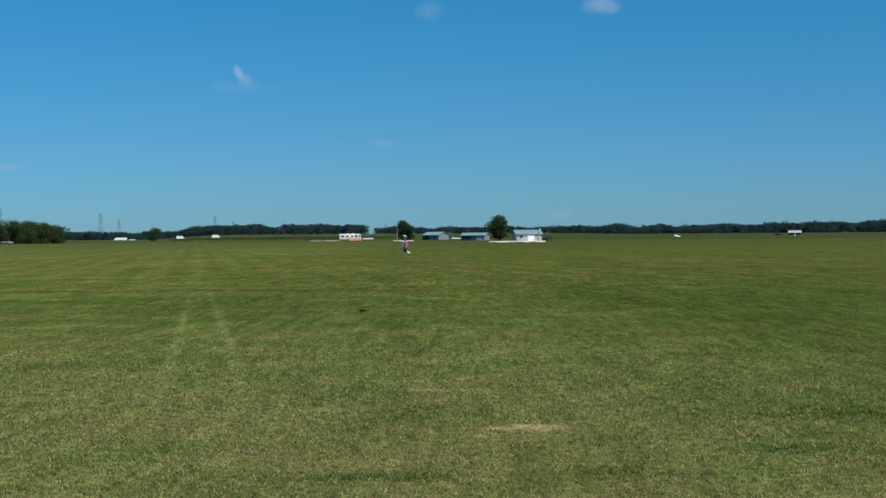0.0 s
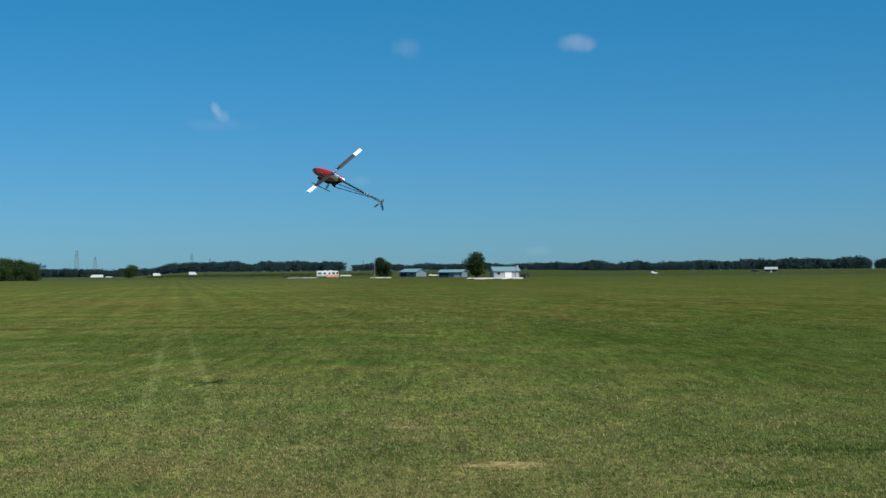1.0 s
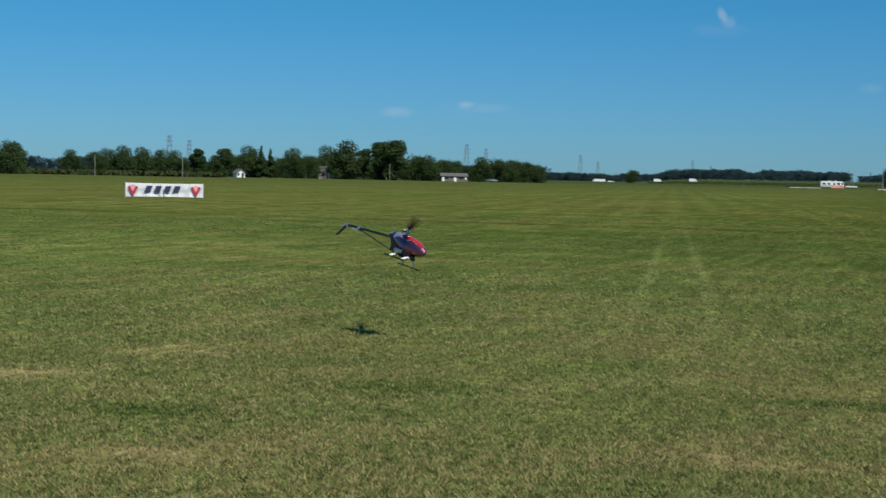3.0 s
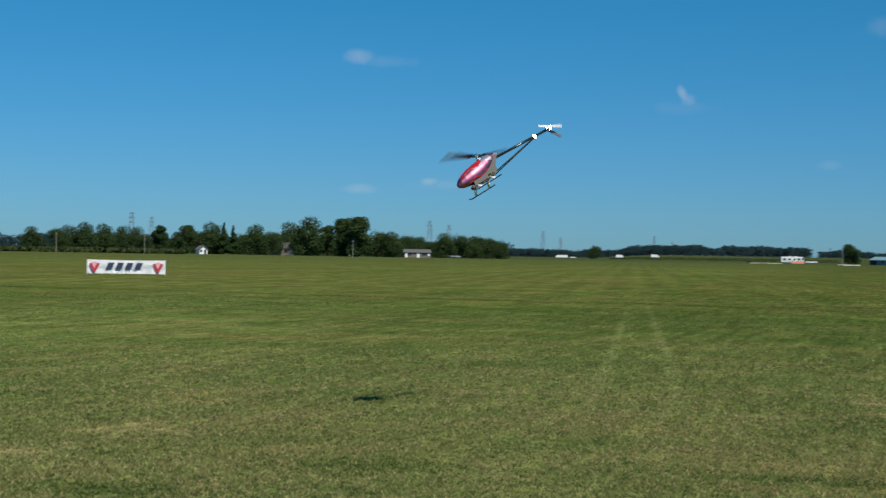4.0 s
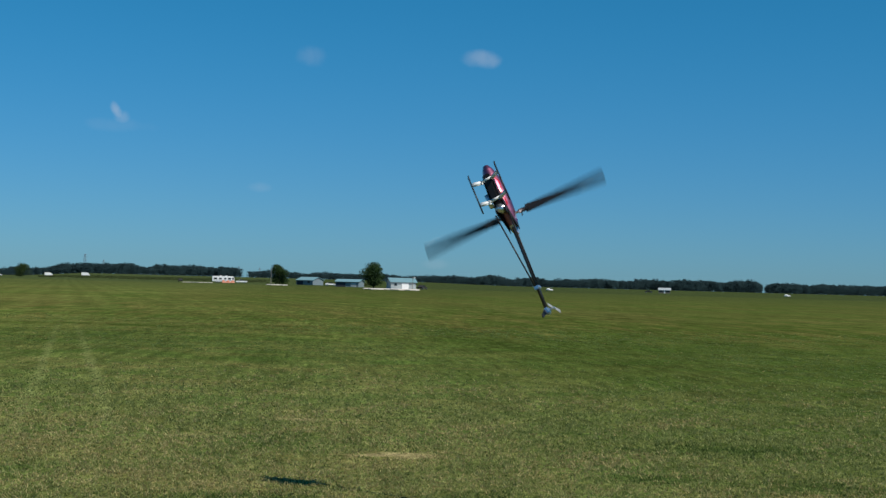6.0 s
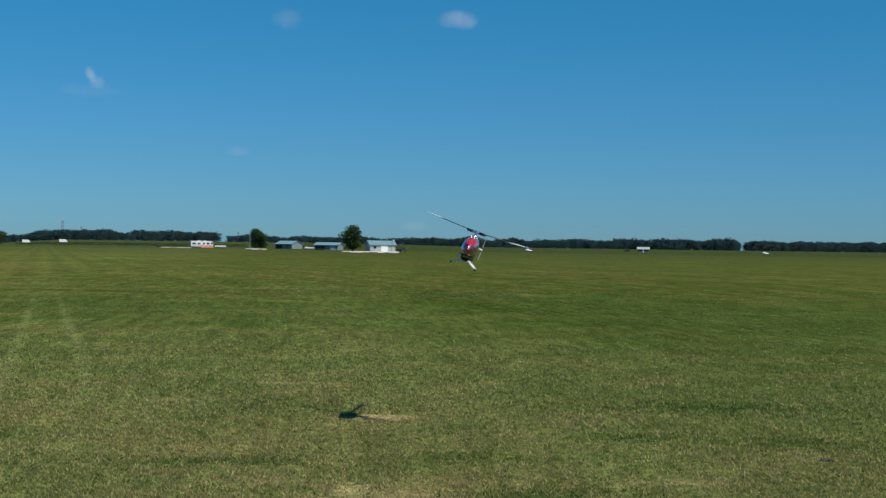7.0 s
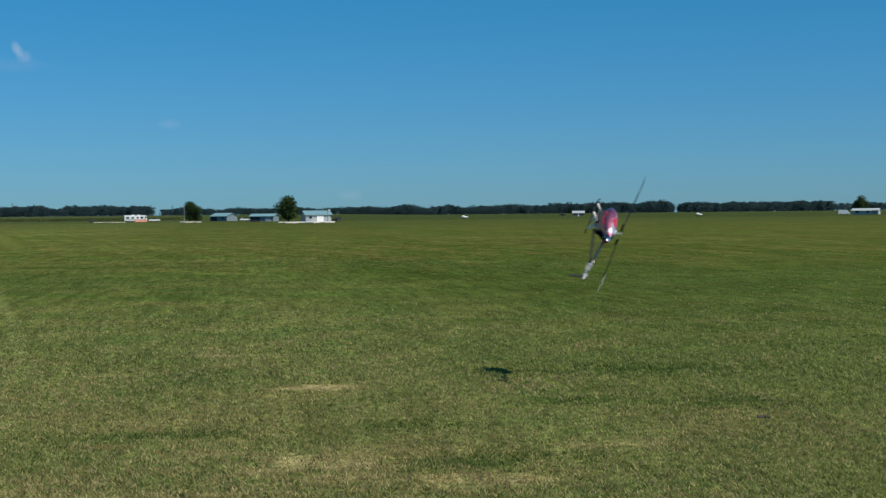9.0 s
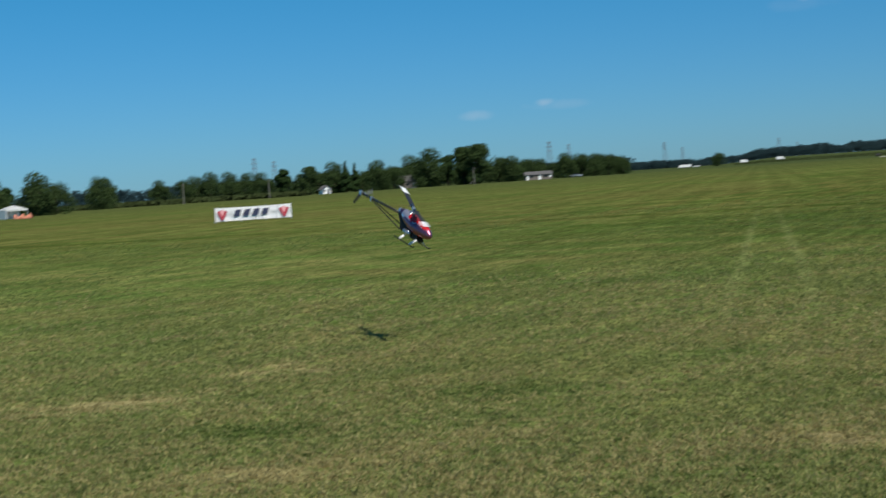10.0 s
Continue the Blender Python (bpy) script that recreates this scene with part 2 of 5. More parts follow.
def grass_ground():
    m, nt, b = material("mown_grass", 1.0, 0.0, 0.0)
    N, L = nt.nodes.new, nt.links.new
    co = N("ShaderNodeTexCoord")
    pos = co.outputs["Object"]

    def noise_at(scale, detail=4.0, stretch=(1, 1, 1), rough=0.6):
        mp = N("ShaderNodeMapping"); mp.inputs["Scale"].default_value = stretch
        L(pos, mp.inputs["Vector"])
        n = N("ShaderNodeTexNoise")
        n.inputs["Scale"].default_value, n.inputs["Detail"].default_value, n.inputs["Roughness"].default_value = scale, detail, rough
        L(mp.outputs[0], n.inputs["Vector"])
        return n.outputs["Fac"]

    def span(v, a, b_, lo=0.0, hi=1.0, smooth=True):
        r = N("ShaderNodeMapRange")
        if smooth:
            r.interpolation_type = "SMOOTHSTEP"
        for k, x in zip(("From Min", "From Max", "To Min", "To Max"), (a, b_, lo, hi)):
            r.inputs[k].default_value = x
        L(v, r.inputs["Value"])
        return r.outputs[0]

    def op(kind, a, b_, c=None):
        n = N("ShaderNodeMath"); n.operation = kind
        for i, v in enumerate((a, b_, c)):
            if v is None:
                continue
            if isinstance(v, (int, float)):
                n.inputs[i].default_value = v
            else:
                L(v, n.inputs[i])
        return n.outputs[0]

    def blend(fac, a, b_):
        n = N("ShaderNodeMix"); n.data_type = "RGBA"
        if isinstance(fac, (int, float)):
            n.inputs["Factor"].default_value = fac
        else:
            L(fac, n.inputs["Factor"])
        for k, v in (("A", a), ("B", b_)):
            if isinstance(v, tuple):
                n.inputs[k].default_value = (*v, 1)
            else:
                L(v, n.inputs[k])
        return n.outputs["Result"]

    sep = N("ShaderNodeSeparateXYZ"); L(pos, sep.inputs[0])
    x, y = sep.outputs["X"], sep.outputs["Y"]
    blades = noise_at(19.0, 3.0, (1, 1, 1), 0.7)
    tufts = noise_at(7.0, 4.0)
    drift = noise_at(0.55, 4.0)
    broad = noise_at(0.05, 3.0, (0.35, 1.0, 1.0))
    lanes = noise_at(0.13, 4.0, (0.22, 1.0, 1.0))
    green = blend(span(tufts, 0.32, 0.68), (0.052, 0.088, 0.018), (0.096, 0.142, 0.034))
    straw = blend(span(blades, 0.35, 0.65), (0.108, 0.099, 0.026), (0.255, 0.222, 0.086))
    dryness = op("MULTIPLY_ADD", drift, 0.72, op("MULTIPLY", lanes, 0.45))
    dry = span(op("MULTIPLY_ADD", tufts, 0.22, dryness), 0.52, 0.92, 0.0, 0.85)
    col = blend(dry, green, straw)
    col = blend(span(broad, 0.40, 0.66, 0.0, 0.25), col, (0.055, 0.088, 0.016))
    col = blend(span(lanes, 0.56, 0.72, 0.0, 0.14), col, (0.135, 0.118, 0.040))
    # deeper green mixed in towards the right, less of it farther off
    deeper_green = op("MULTIPLY", span(op("MULTIPLY_ADD", drift, 5.0, x), 3.5, 9.0), span(y, 60.0, 110.0, 0.5, 0.15))
    col = blend(deeper_green, col, (0.036, 0.064, 0.010))
    # wheel tracks across the field: two pale lines that run away to the left
    for x0, k in ((-4.22, -0.158), (-3.20, -0.172)):
        line = op("ADD", op("MULTIPLY_ADD", y, -k, x), -x0 + 22.6 * k)
        width = op("ABSOLUTE", op("ADD", line, op("MULTIPLY_ADD", drift, 0.3, -0.15)), 0)
        near = op("MULTIPLY", span(op("MULTIPLY_ADD", tufts, 0.2, width), 0.12, 0.26, 1.0, 0.0), span(op("MULTIPLY_ADD", drift, 8.0, y), 17.0, 24.0))
        fade = op("MULTIPLY", near, span(y, 44.0, 66.0, 0.50, 0.0))
        col = blend(fade, col, (0.20, 0.22, 0.08))
    rag = op("MULTIPLY_ADD", noise_at(2.6, 8.0, (0.6, 1.0, 1.0), 0.75), 11.0, -5.5)
    for group, tone, amount in ((GRASS_PATCHES, (0.32, 0.255, 0.125), 0.68), (SCARS, (0.12, 0.07, 0.04), 0.8), (CLOVER, (0.035, 0.062, 0.016), 0.6)):
        for px, py, rx, ry in group:
            dx = op("MULTIPLY", op("ADD", x, -px), 1 / rx)
            dy = op("MULTIPLY", op("ADD", y, -py), 1 / ry)
            r2 = op("ADD", op("MULTIPLY", dx, dx), op("MULTIPLY", dy, dy))
            col = blend(span(op("ADD", r2, rag), -0.6, 1.5, amount, 0.0), col, tone)
    # strips left by the mower: a green one before, a drier, browner one behind
    yy = op("MULTIPLY_ADD", x, 0.05, y)
    wavy = op("MULTIPLY_ADD", noise_at(0.22, 6.0, (0.4, 1.0, 1.0), 0.7), 26.0, yy)
    dried = op("MULTIPLY", span(wavy, 54.0, 68.0), span(wavy, 96.0, 130.0, 1.0, 0.0))
    patchy = span(noise_at(0.5, 7.0, (1.1, 0.14, 1.0), 0.78), 0.44, 0.62)
    col = blend(op("MULTIPLY", op("MULTIPLY", dried, patchy), 0.62), col, (0.20, 0.15, 0.055))
    seam = op("ABSOLUTE", op("ADD", yy, -52.0), 0)
    col = blend(op("MULTIPLY", span(op("MULTIPLY_ADD", drift, 4.0, seam), 1.6, 4.0, 0.6, 0.0), span(x, 4.0, -6.0)), col, (0.030, 0.052, 0.008))
    # farther out, broad drier and greener stretches
    worn = op("MULTIPLY", span(noise_at(1.0, 6.0, (0.11, 0.017, 1.0), 0.7), 0.41, 0.60), op("MULTIPLY", span(y, 60.0, 100.0), 0.6))
    col = blend(worn, col, (0.140, 0.116, 0.042))
    # greyer, then darker olive with distance from the camera; crop fields lie beyond
    dist = N("ShaderNodeVectorMath"); dist.operation = "LENGTH"; L(pos, dist.inputs[0])
    col = blend(span(dist.outputs["Value"], 120.0, 380.0, 0.0, 0.7), col, (0.074, 0.082, 0.034))
    col = blend(span(dist.outputs["Value"], 420.0, 640.0, 0.0, 0.8), col, (0.050, 0.060, 0.034))
    # Brightness put into the colour to fit the view: darker farther off, lighter leftwards
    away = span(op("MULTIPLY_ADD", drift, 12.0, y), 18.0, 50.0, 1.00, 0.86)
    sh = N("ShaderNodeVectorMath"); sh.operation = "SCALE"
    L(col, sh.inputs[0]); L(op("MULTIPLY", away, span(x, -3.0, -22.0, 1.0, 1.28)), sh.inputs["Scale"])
    # more green mixed in from 20 to 50 m off
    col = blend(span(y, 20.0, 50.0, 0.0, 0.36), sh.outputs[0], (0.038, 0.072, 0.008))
    speck = span(op("MULTIPLY_ADD", tufts, 0.38, op("MULTIPLY", blades, 0.62)), 0.32, 0.68, 0.46, 1.52, False)
    # faint swaths of the mower, running away with the wheel tracks
    swath = N("ShaderNodeMath"); swath.operation = "SINE"
    L(op("MULTIPLY", op("MULTIPLY_ADD", y, 0.167, op("MULTIPLY_ADD", drift, 1.2, x)), 2.6), swath.inputs[0])
    speck = op("MULTIPLY", speck, op("MULTIPLY_ADD", op("MULTIPLY", swath.outputs[0], span(y, 40.0, 75.0)), 0.07, 1.0))
    # uneven tone at several sizes, mostly stretched in depth to fit the camera's view
    for scale, stretch, amount in ((2.2, (0.9, 0.5, 1.0), 0.20), (0.7, (0.9, 0.5, 1.0), 0.22), (0.16, (0.5, 0.5, 1.0), 0.10), (1.0, (3.6, 0.30, 1.0), 0.34), (1.0, (8.0, 0.9, 1.0), 0.26), (0.3, (0.7, 0.10, 1.0), 0.14)):
        speck = op("MULTIPLY", speck, span(noise_at(scale, 6.0, stretch, 0.72), 0.34, 0.66, 1 - amount, 1 + amount, False))
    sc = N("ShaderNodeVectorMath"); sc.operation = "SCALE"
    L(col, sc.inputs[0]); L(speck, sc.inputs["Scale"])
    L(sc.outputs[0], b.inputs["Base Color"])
    hgt = op("MULTIPLY_ADD", tufts, 1.5, blades)
    bp = N("ShaderNodeBump"); bp.inputs["Strength"].default_value, bp.inputs["Distance"].default_value = 0.9, 0.03
    L(hgt, bp.inputs["Height"]); L(bp.outputs[0], b.inputs["Normal"])
    return m


M_GRASS = grass_ground()
M_BLADE = leaf_material("grass_blades", (0.066, 0.104, 0.022), (0.40, 0.415, 0.155), 0.5, 0.0, 9.0, (0.42, 1.18))
M_STRAW = leaf_material("dry_grass_blades", (0.20, 0.165, 0.062), (0.55, 0.475, 0.22), 0.5, 0.0, 9.0, (0.42, 1.18))
M_TUFT = leaf_material("far_grass_tufts", (0.095, 0.15, 0.038), (0.20, 0.255, 0.09), 0.55)
M_CLOVER = leaf_material("clover_leaves", (0.045, 0.080, 0.018), (0.16, 0.21, 0.06), 0.4, 0.0, 9.0, (0.42, 1.18))
M_CROP = leaf_material("crop_rows", (0.042, 0.058, 0.022), (0.050, 0.066, 0.026), 0.25, 0.9)
# bluish: the haze of distance is put into this leaf colour
M_WOODS = leaf_material("hazed_foliage", (0.020, 0.040, 0.046), (0.028, 0.051, 0.055), 0.25, 0.85)
M_LEAF = leaf_material("foliage", (0.022, 0.041, 0.016), (0.050, 0.076, 0.026), 0.25, 0.35)
M_LEAF2 = leaf_material("darker_foliage", (0.016, 0.032, 0.013), (0.036, 0.062, 0.020), 0.2, 0.35)
M_BARK = paint("bark", (0.085, 0.065, 0.048), 0.9, vary=0.35, scale=6, bump=0.6)
M_GRAVEL = paint("pale_gravel", (0.58, 0.53, 0.46), 0.95, vary=0.2, scale=1.5, bump=0.5)
M_WHITE = paint("white_paint", (0.80, 0.80, 0.79), 0.45, vary=0.05, scale=2)
M_SIDING = paint("blue_grey_steel_siding", (0.17, 0.215, 0.235), 0.5, vary=0.1, scale=1.5)
M_BLUEROOF = paint("blue_steel_roof", (0.15, 0.275, 0.31), 0.6, vary=0.12, scale=1.2)
# dark colour painted for the shade inside open bays; also one dark door
M_SHADOWBAY = paint("bay_shade_and_dark_door", (0.03, 0.035, 0.05), 0.9, vary=0.2)
M_PALESIDE = paint("pale_blue_siding", (0.36, 0.40, 0.41), 0.5, vary=0.08, scale=1.5)
M_GREYROOF = paint("grey_shingles", (0.105, 0.10, 0.098), 0.85, vary=0.2, scale=4, bump=0.3)
M_BROWN = paint("brown_brick_wall", (0.15, 0.13, 0.115), 0.85, vary=0.2, scale=3, bump=0.3)
M_TAN = paint("tan_siding", (0.30, 0.265, 0.235), 0.7, vary=0.12, scale=2)
M_DARKGLASS = paint("dark_window_glass", (0.02, 0.025, 0.03), 0.08, vary=0.05, spec=0.8)
M_ORANGE = paint("orange_tarpaulin", (0.80, 0.34, 0.22), 0.7, vary=0.1, scale=3)
M_TYRE = paint("black_rubber", (0.02, 0.02, 0.02), 0.85, vary=0.2)
M_STEEL = paint("galvanised_steel", (0.34, 0.38, 0.42), 0.6, 0.1, vary=0.15, scale=3)
# steel of the far pylons, with distance haze put into its colour
M_LATTICE = paint("hazed_grey_steel", (0.15, 0.18, 0.21), 0.7, 0.0, vary=0.15, scale=3)
M_WOODPOLE = paint("weathered_pole", (0.22, 0.21, 0.19), 0.9, vary=0.25, scale=4)
M_BANNER = paint("white_vinyl", (0.86, 0.86, 0.85), 0.5, vary=0.06, scale=2.5, bump=0.1)
M_NAVY = paint("navy_print", (0.028, 0.034, 0.075), 0.5, vary=0.1)
M_REDPRINT = paint("red_print", (0.42, 0.03, 0.05), 0.5, vary=0.1)
M_PINKPRINT = paint("pale_red_print", (0.72, 0.36, 0.38), 0.5, vary=0.1)
M_CANOPY_RED = paint("red_gloss_canopy", (0.46, 0.013, 0.015), 0.20, vary=0.06, scale=20, coat=0.8)
M_CANOPY_DARK = paint("plum_metallic_canopy", (0.31, 0.105, 0.165), 0.43, 1.0, vary=0.3, scale=30, coat=1.0)
M_CANOPY_SILVER = paint("silver_gloss_stripe", (0.74, 0.66, 0.69), 0.30, 0.8, vary=0.08, scale=20, coat=0.8)
M_CARBON = paint("carbon_fibre", (0.012, 0.012, 0.013), 0.5, vary=0.3, scale=60, spec=0.3)
M_BOOM = paint("polished_dark_tube", (0.020, 0.020, 0.020), 0.24, 0.0, vary=0.2, scale=40, spec=0.6)
M_BLADEGREY = paint("dark_rotor_blade", (0.022, 0.022, 0.024), 0.55, vary=0.2, scale=30, spec=0.3)
M_BLADETIP = paint("white_blade_tip", (0.86, 0.88, 0.88), 0.35, vary=0.04, scale=30)
M_TAILBLADE = paint("pale_grey_plastic", (0.27, 0.275, 0.28), 0.4, vary=0.05, scale=30)
M_ALLOY = paint("bare_aluminium", (0.70, 0.71, 0.73), 0.28, 0.9, vary=0.1, scale=40)
M_STRUT = paint("white_nylon_strut", (0.82, 0.82, 0.80), 0.4, vary=0.05, scale=30)


# ---------------------------------------------------------------- mesh helpers
def finish(bm, name, mats, smooth=False):
    bmesh.ops.recalc_face_normals(bm, faces=bm.faces)
    me = bpy.data.meshes.new(name)
    bm.to_mesh(me)
    bm.free()
    for m in (mats if isinstance(mats, (list, tuple)) else [mats]):
        me.materials.append(m)
    if smooth:
        me.polygons.foreach_set("use_smooth", [True] * len(me.polygons))
    return me


def part(name, bm, mats, parent, label="", smooth=False):
    ob = new(name, finish(bm, name, mats, smooth))
    ob.parent = parent
    return tagged(ob, label)


def thing(name, place, turn=0.0, label="", category="", group=""):
    ob = new(name)
    ob.matrix_basis = pose(*place, 0, 0, turn)
    return tagged(ob, label, category, group)


def box(bm, c, size, bevel=0.0, m=None, mat=0):
    r = bmesh.ops.create_cube(bm, size=1.0, matrix=(m or Matrix()) @ Matrix.Translation(c) @ Matrix.Diagonal((*size, 1)))
    faces = {f for v in r["verts"] for f in v.link_faces}
    for f in faces:
        f.material_index = mat
    if bevel:
        bmesh.ops.bevel(bm, geom=list({e for f in faces for e in f.edges}), offset=bevel, segments=2, affect="EDGES", clamp_overlap=True)
    return bm


def rod(bm, a, b, r1, r2=None, seg=8, mat=0):
    a, b = Vector(a), Vector(b)
    d = b - a
    m = Matrix.Translation((a + b) / 2) @ d.to_track_quat("Z", "Y").to_matrix().to_4x4()
    r = bmesh.ops.create_cone(bm, cap_ends=True, segments=seg, radius1=r1, radius2=r1 if r2 is None else r2, depth=d.length, matrix=m)
    for f in {f for v in r["verts"] for f in v.link_faces}:
        f.material_index = mat
    return bm


def ball(bm, c, r, sub=2, scale=(1, 1, 1)):
    bmesh.ops.create_icosphere(bm, subdivisions=sub, radius=r, matrix=Matrix.Translation(c) @ Matrix.Diagonal((*scale, 1)))
    return bm


def prism(bm, outline, y0, y1, mat=0):
    """An outline in x and z, drawn out along y."""
    a = [bm.verts.new((x, y0, z)) for x, z in outline]
    b = [bm.verts.new((x, y1, z)) for x, z in outline]
    fs = [bm.faces.new(a), bm.faces.new(list(reversed(b)))]
    n = len(outline)
    fs += [bm.faces.new((a[i], b[i], b[(i + 1) % n], a[(i + 1) % n])) for i in range(n)]
    for f in fs:
        f.material_index = mat
    return bm


def sheet(name, verts, faces, mats, indices=None):
    me = bpy.data.meshes.new(name)
    me.from_pydata(verts, [], faces)
    for m in (mats if isinstance(mats, (list, tuple)) else [mats]):
        me.materials.append(m)
    if indices is not None:
        me.polygons.foreach_set("material_index", indices)
    me.update()
    return me


def smooth(a, b, v):
    s = min(1.0, max(0.0, (v - a) / (b - a)))
    return s * s * (3 - 2 * s)


def rise(x, y):
    """The far fields climb towards the woods, shaped by bearing to fit the camera's view."""
    d, az = math.hypot(x, y), math.degrees(math.atan2(-x, y))
    return (2.2 + 1.8 * smooth(-8.0, -3.0, az)) * smooth(720, 1350, d) * smooth(11.5, 8.5, az) * smooth(-60.0, -40.0, az)


def at(az, d, z=0.0):
    v = bearing(az)
    return (v.x * d, v.y * d, z + rise(v.x * d, v.y * d))


# ---------------------------------------------------------------- ground and grass
def build_ground():
    radii = [0.0] + [1.5 * 1.16 ** i for i in range(56)]
    radii = [r for r in radii if r < 4700] + [4700.0]
    n = 360
    verts, faces = [(0.0, 0.0, 0.0)], []
    for r in radii[1:]:
        for k in range(n):
            a = 2 * math.pi * k / n
            x, y = r * math.sin(a), r * math.cos(a)
            h = 0.0 if r < 6 else 0.02 * noise.noise((x * 0.12, y * 0.12, 0)) * min(1, r / 30) + rise(x, y)
            verts.append((x, y, h))
    for k in range(n):
        faces.append((0, 1 + (k + 1) % n, 1 + k))
    for i in range(len(radii) - 2):
        a, b = 1 + i * n, 1 + (i + 1) * n
        for k in range(n):
            k2 = (k + 1) % n
            faces.append((a + k, a + k2, b + k2, b + k))
    ob = new("ground", sheet("ground", verts, faces, M_GRASS))
    ob.data.polygons.foreach_set("use_smooth", [True] * len(ob.data.polygons))
    tagged(ob, "wide mown airfield grass with straw-coloured worn patches", "ground", kind="structure")


def build_grass():
    rng = np.random.default_rng(4)
    a0, a1 = radians(-26), radians(46)
    P, tone = [], []
    r = 7.0
    while r < 34.0:   # tufts thin out smoothly with distance
        dens = 900 * math.exp(-(r - 8.0) / 6.0) * (1 - smooth(17.0, 34.0, r))
        cnt = int((a1 - a0) / 2 * ((r + 1) ** 2 - r * r) * dens)
        rr = np.sqrt(rng.uniform(r * r, (r + 1) ** 2, cnt))
        a = rng.uniform(a0, a1, cnt)
        P.append(np.stack([-np.sin(a) * rr, np.cos(a) * rr, np.zeros(cnt)], 1))
        r += 1.0
    P = np.concatenate(P)
    keep = rng.uniform(0, 1, len(P))
    dry = rng.uniform(0, 1, len(P))
    for px, py, rx, ry in GRASS_PATCHES:   # fewer and drier on the worn spots
        d = ((P[:, 0] - px) / rx) ** 2 + ((P[:, 1] - py) / ry) ** 2
        keep -= 0.6 * np.exp(-d * 1.2)
        dry += 0.4 * np.exp(-d * 0.8)
    # patches of drier and of greener growth
    wave = sum(np.sin(P[:, 0] * kx + P[:, 1] * ky + ph) for kx, ky, ph in ((1.3, 0.7, 0.4), (-0.8, 1.9, 2.0), (2.9, -1.2, 4.1), (0.35, 0.5, 1.0), (-3.7, 3.1, 5.2)))
    # straw share fitted to the view's brightness: more nearby, less rightwards and far off
    dry += 0.12 * np.clip((11.0 - P[:, 1]) / 2.0, 0, 1) + 0.11 * wave - 0.2 * np.clip((P[:, 0] - 1.5) / 4.0, 0, 1) - 0.012 * np.clip(np.hypot(P[:, 0], P[:, 1]) - 14.0, 0, 30)
    dry += 0.12 * np.exp(-((P[:, 0] + 1.6) / 1.8) ** 2 - ((P[:, 1] - 9.2) / 1.6) ** 2)
    leafy = np.zeros(len(P))   # darker clover among the grass
    for px, py, rx, ry in CLOVER:
        leafy = np.maximum(leafy, np.exp(-((P[:, 0] - px) / rx) ** 2 - ((P[:, 1] - py) / ry) ** 2))
    leafy = leafy * 0.75 > rng.uniform(0, 1, len(P))
    P, dry, leafy = P[keep > 0], dry[keep > 0], leafy[keep > 0]
    per = 6
    tone = np.repeat(np.where(leafy, 3, np.where(dry > 0.63, 1, 0)), per)
    P = np.repeat(P, per, 0)
    n = len(P)
    P[:, :2] += rng.normal(0, 0.022, (n, 2))
    S = 1.0 + np.clip(np.hypot(P[:, 0], P[:, 1]) - 11.0, 0, 40) / 30.0
    a = rng.uniform(0, 2 * np.pi, n)
    w = rng.uniform(0.004, 0.0095, n) * S
    h = rng.uniform(0.012, 0.038, n) * np.sqrt(S)
    lean = rng.normal(0, 0.7, (n, 2)) * h[:, None]
    side = np.stack([np.cos(a), np.sin(a), np.zeros(n)], 1) * w[:, None]
    tip = P + np.concatenate([lean, h[:, None]], 1)
    V = np.stack([P - side, P + side, tip], 1).reshape(-1, 3)
    # far tufts, made larger with distance so they show in the camera's view
    cnt, per = 45000, 4
    r = 20.0 + 48.0 * rng.uniform(0, 1, cnt) * rng.uniform(0, 1, cnt) ** 0.35
    a = rng.uniform(a0, a1, cnt)
    r, a = np.repeat(r, per), np.repeat(a, per)
    Q = np.stack([-np.sin(a) * r, np.cos(a) * r, np.zeros(len(r))], 1)
    Q[:, :2] += rng.normal(0, 1, (len(r), 2)) * (r * 0.0007)[:, None]
    b = rng.uniform(0, 2 * np.pi, len(r))
    w2 = rng.uniform(0.4, 1.1, len(r)) * (0.006 + 0.00042 * r)
    h2 = rng.uniform(0.3, 1.0, len(r)) * (0.020 + 0.00045 * r)
    side2 = np.stack([np.cos(b), np.sin(b), np.zeros(len(r))], 1) * w2[:, None]
    tip2 = Q + np.stack([rng.normal(0, 1.3, len(r)) * h2, rng.normal(0, 1.3, len(r)) * h2, h2 * 0.7], 1)
    V = np.concatenate([V, np.stack([Q - side2, Q + side2, tip2], 1).reshape(-1, 3)])
    straw2 = np.repeat(rng.uniform(0, 1, cnt) > 0.98, per)
    tone = np.concatenate([tone, np.where(straw2, 1, 2)])
    n = len(V) // 3
    V[:, 2] -= 0.004
    me = bpy.data.meshes.new("grass")
    me.vertices.add(3 * n); me.vertices.foreach_set("co", V.ravel())
    me.loops.add(3 * n); me.loops.foreach_set("vertex_index", np.arange(3 * n))
    me.polygons.add(n); me.polygons.foreach_set("loop_start", np.arange(0, 3 * n, 3))
    me.materials.append(M_BLADE); me.materials.append(M_STRAW); me.materials.append(M_TUFT); me.materials.append(M_CLOVER)
    me.polygons.foreach_set("material_index", tone.astype(np.int32))
    me.update(calc_edges=True)
    tagged(new("grass", me), "short mown grass blades, green and straw", "grass", kind="stuff")


build_ground()
build_grass()


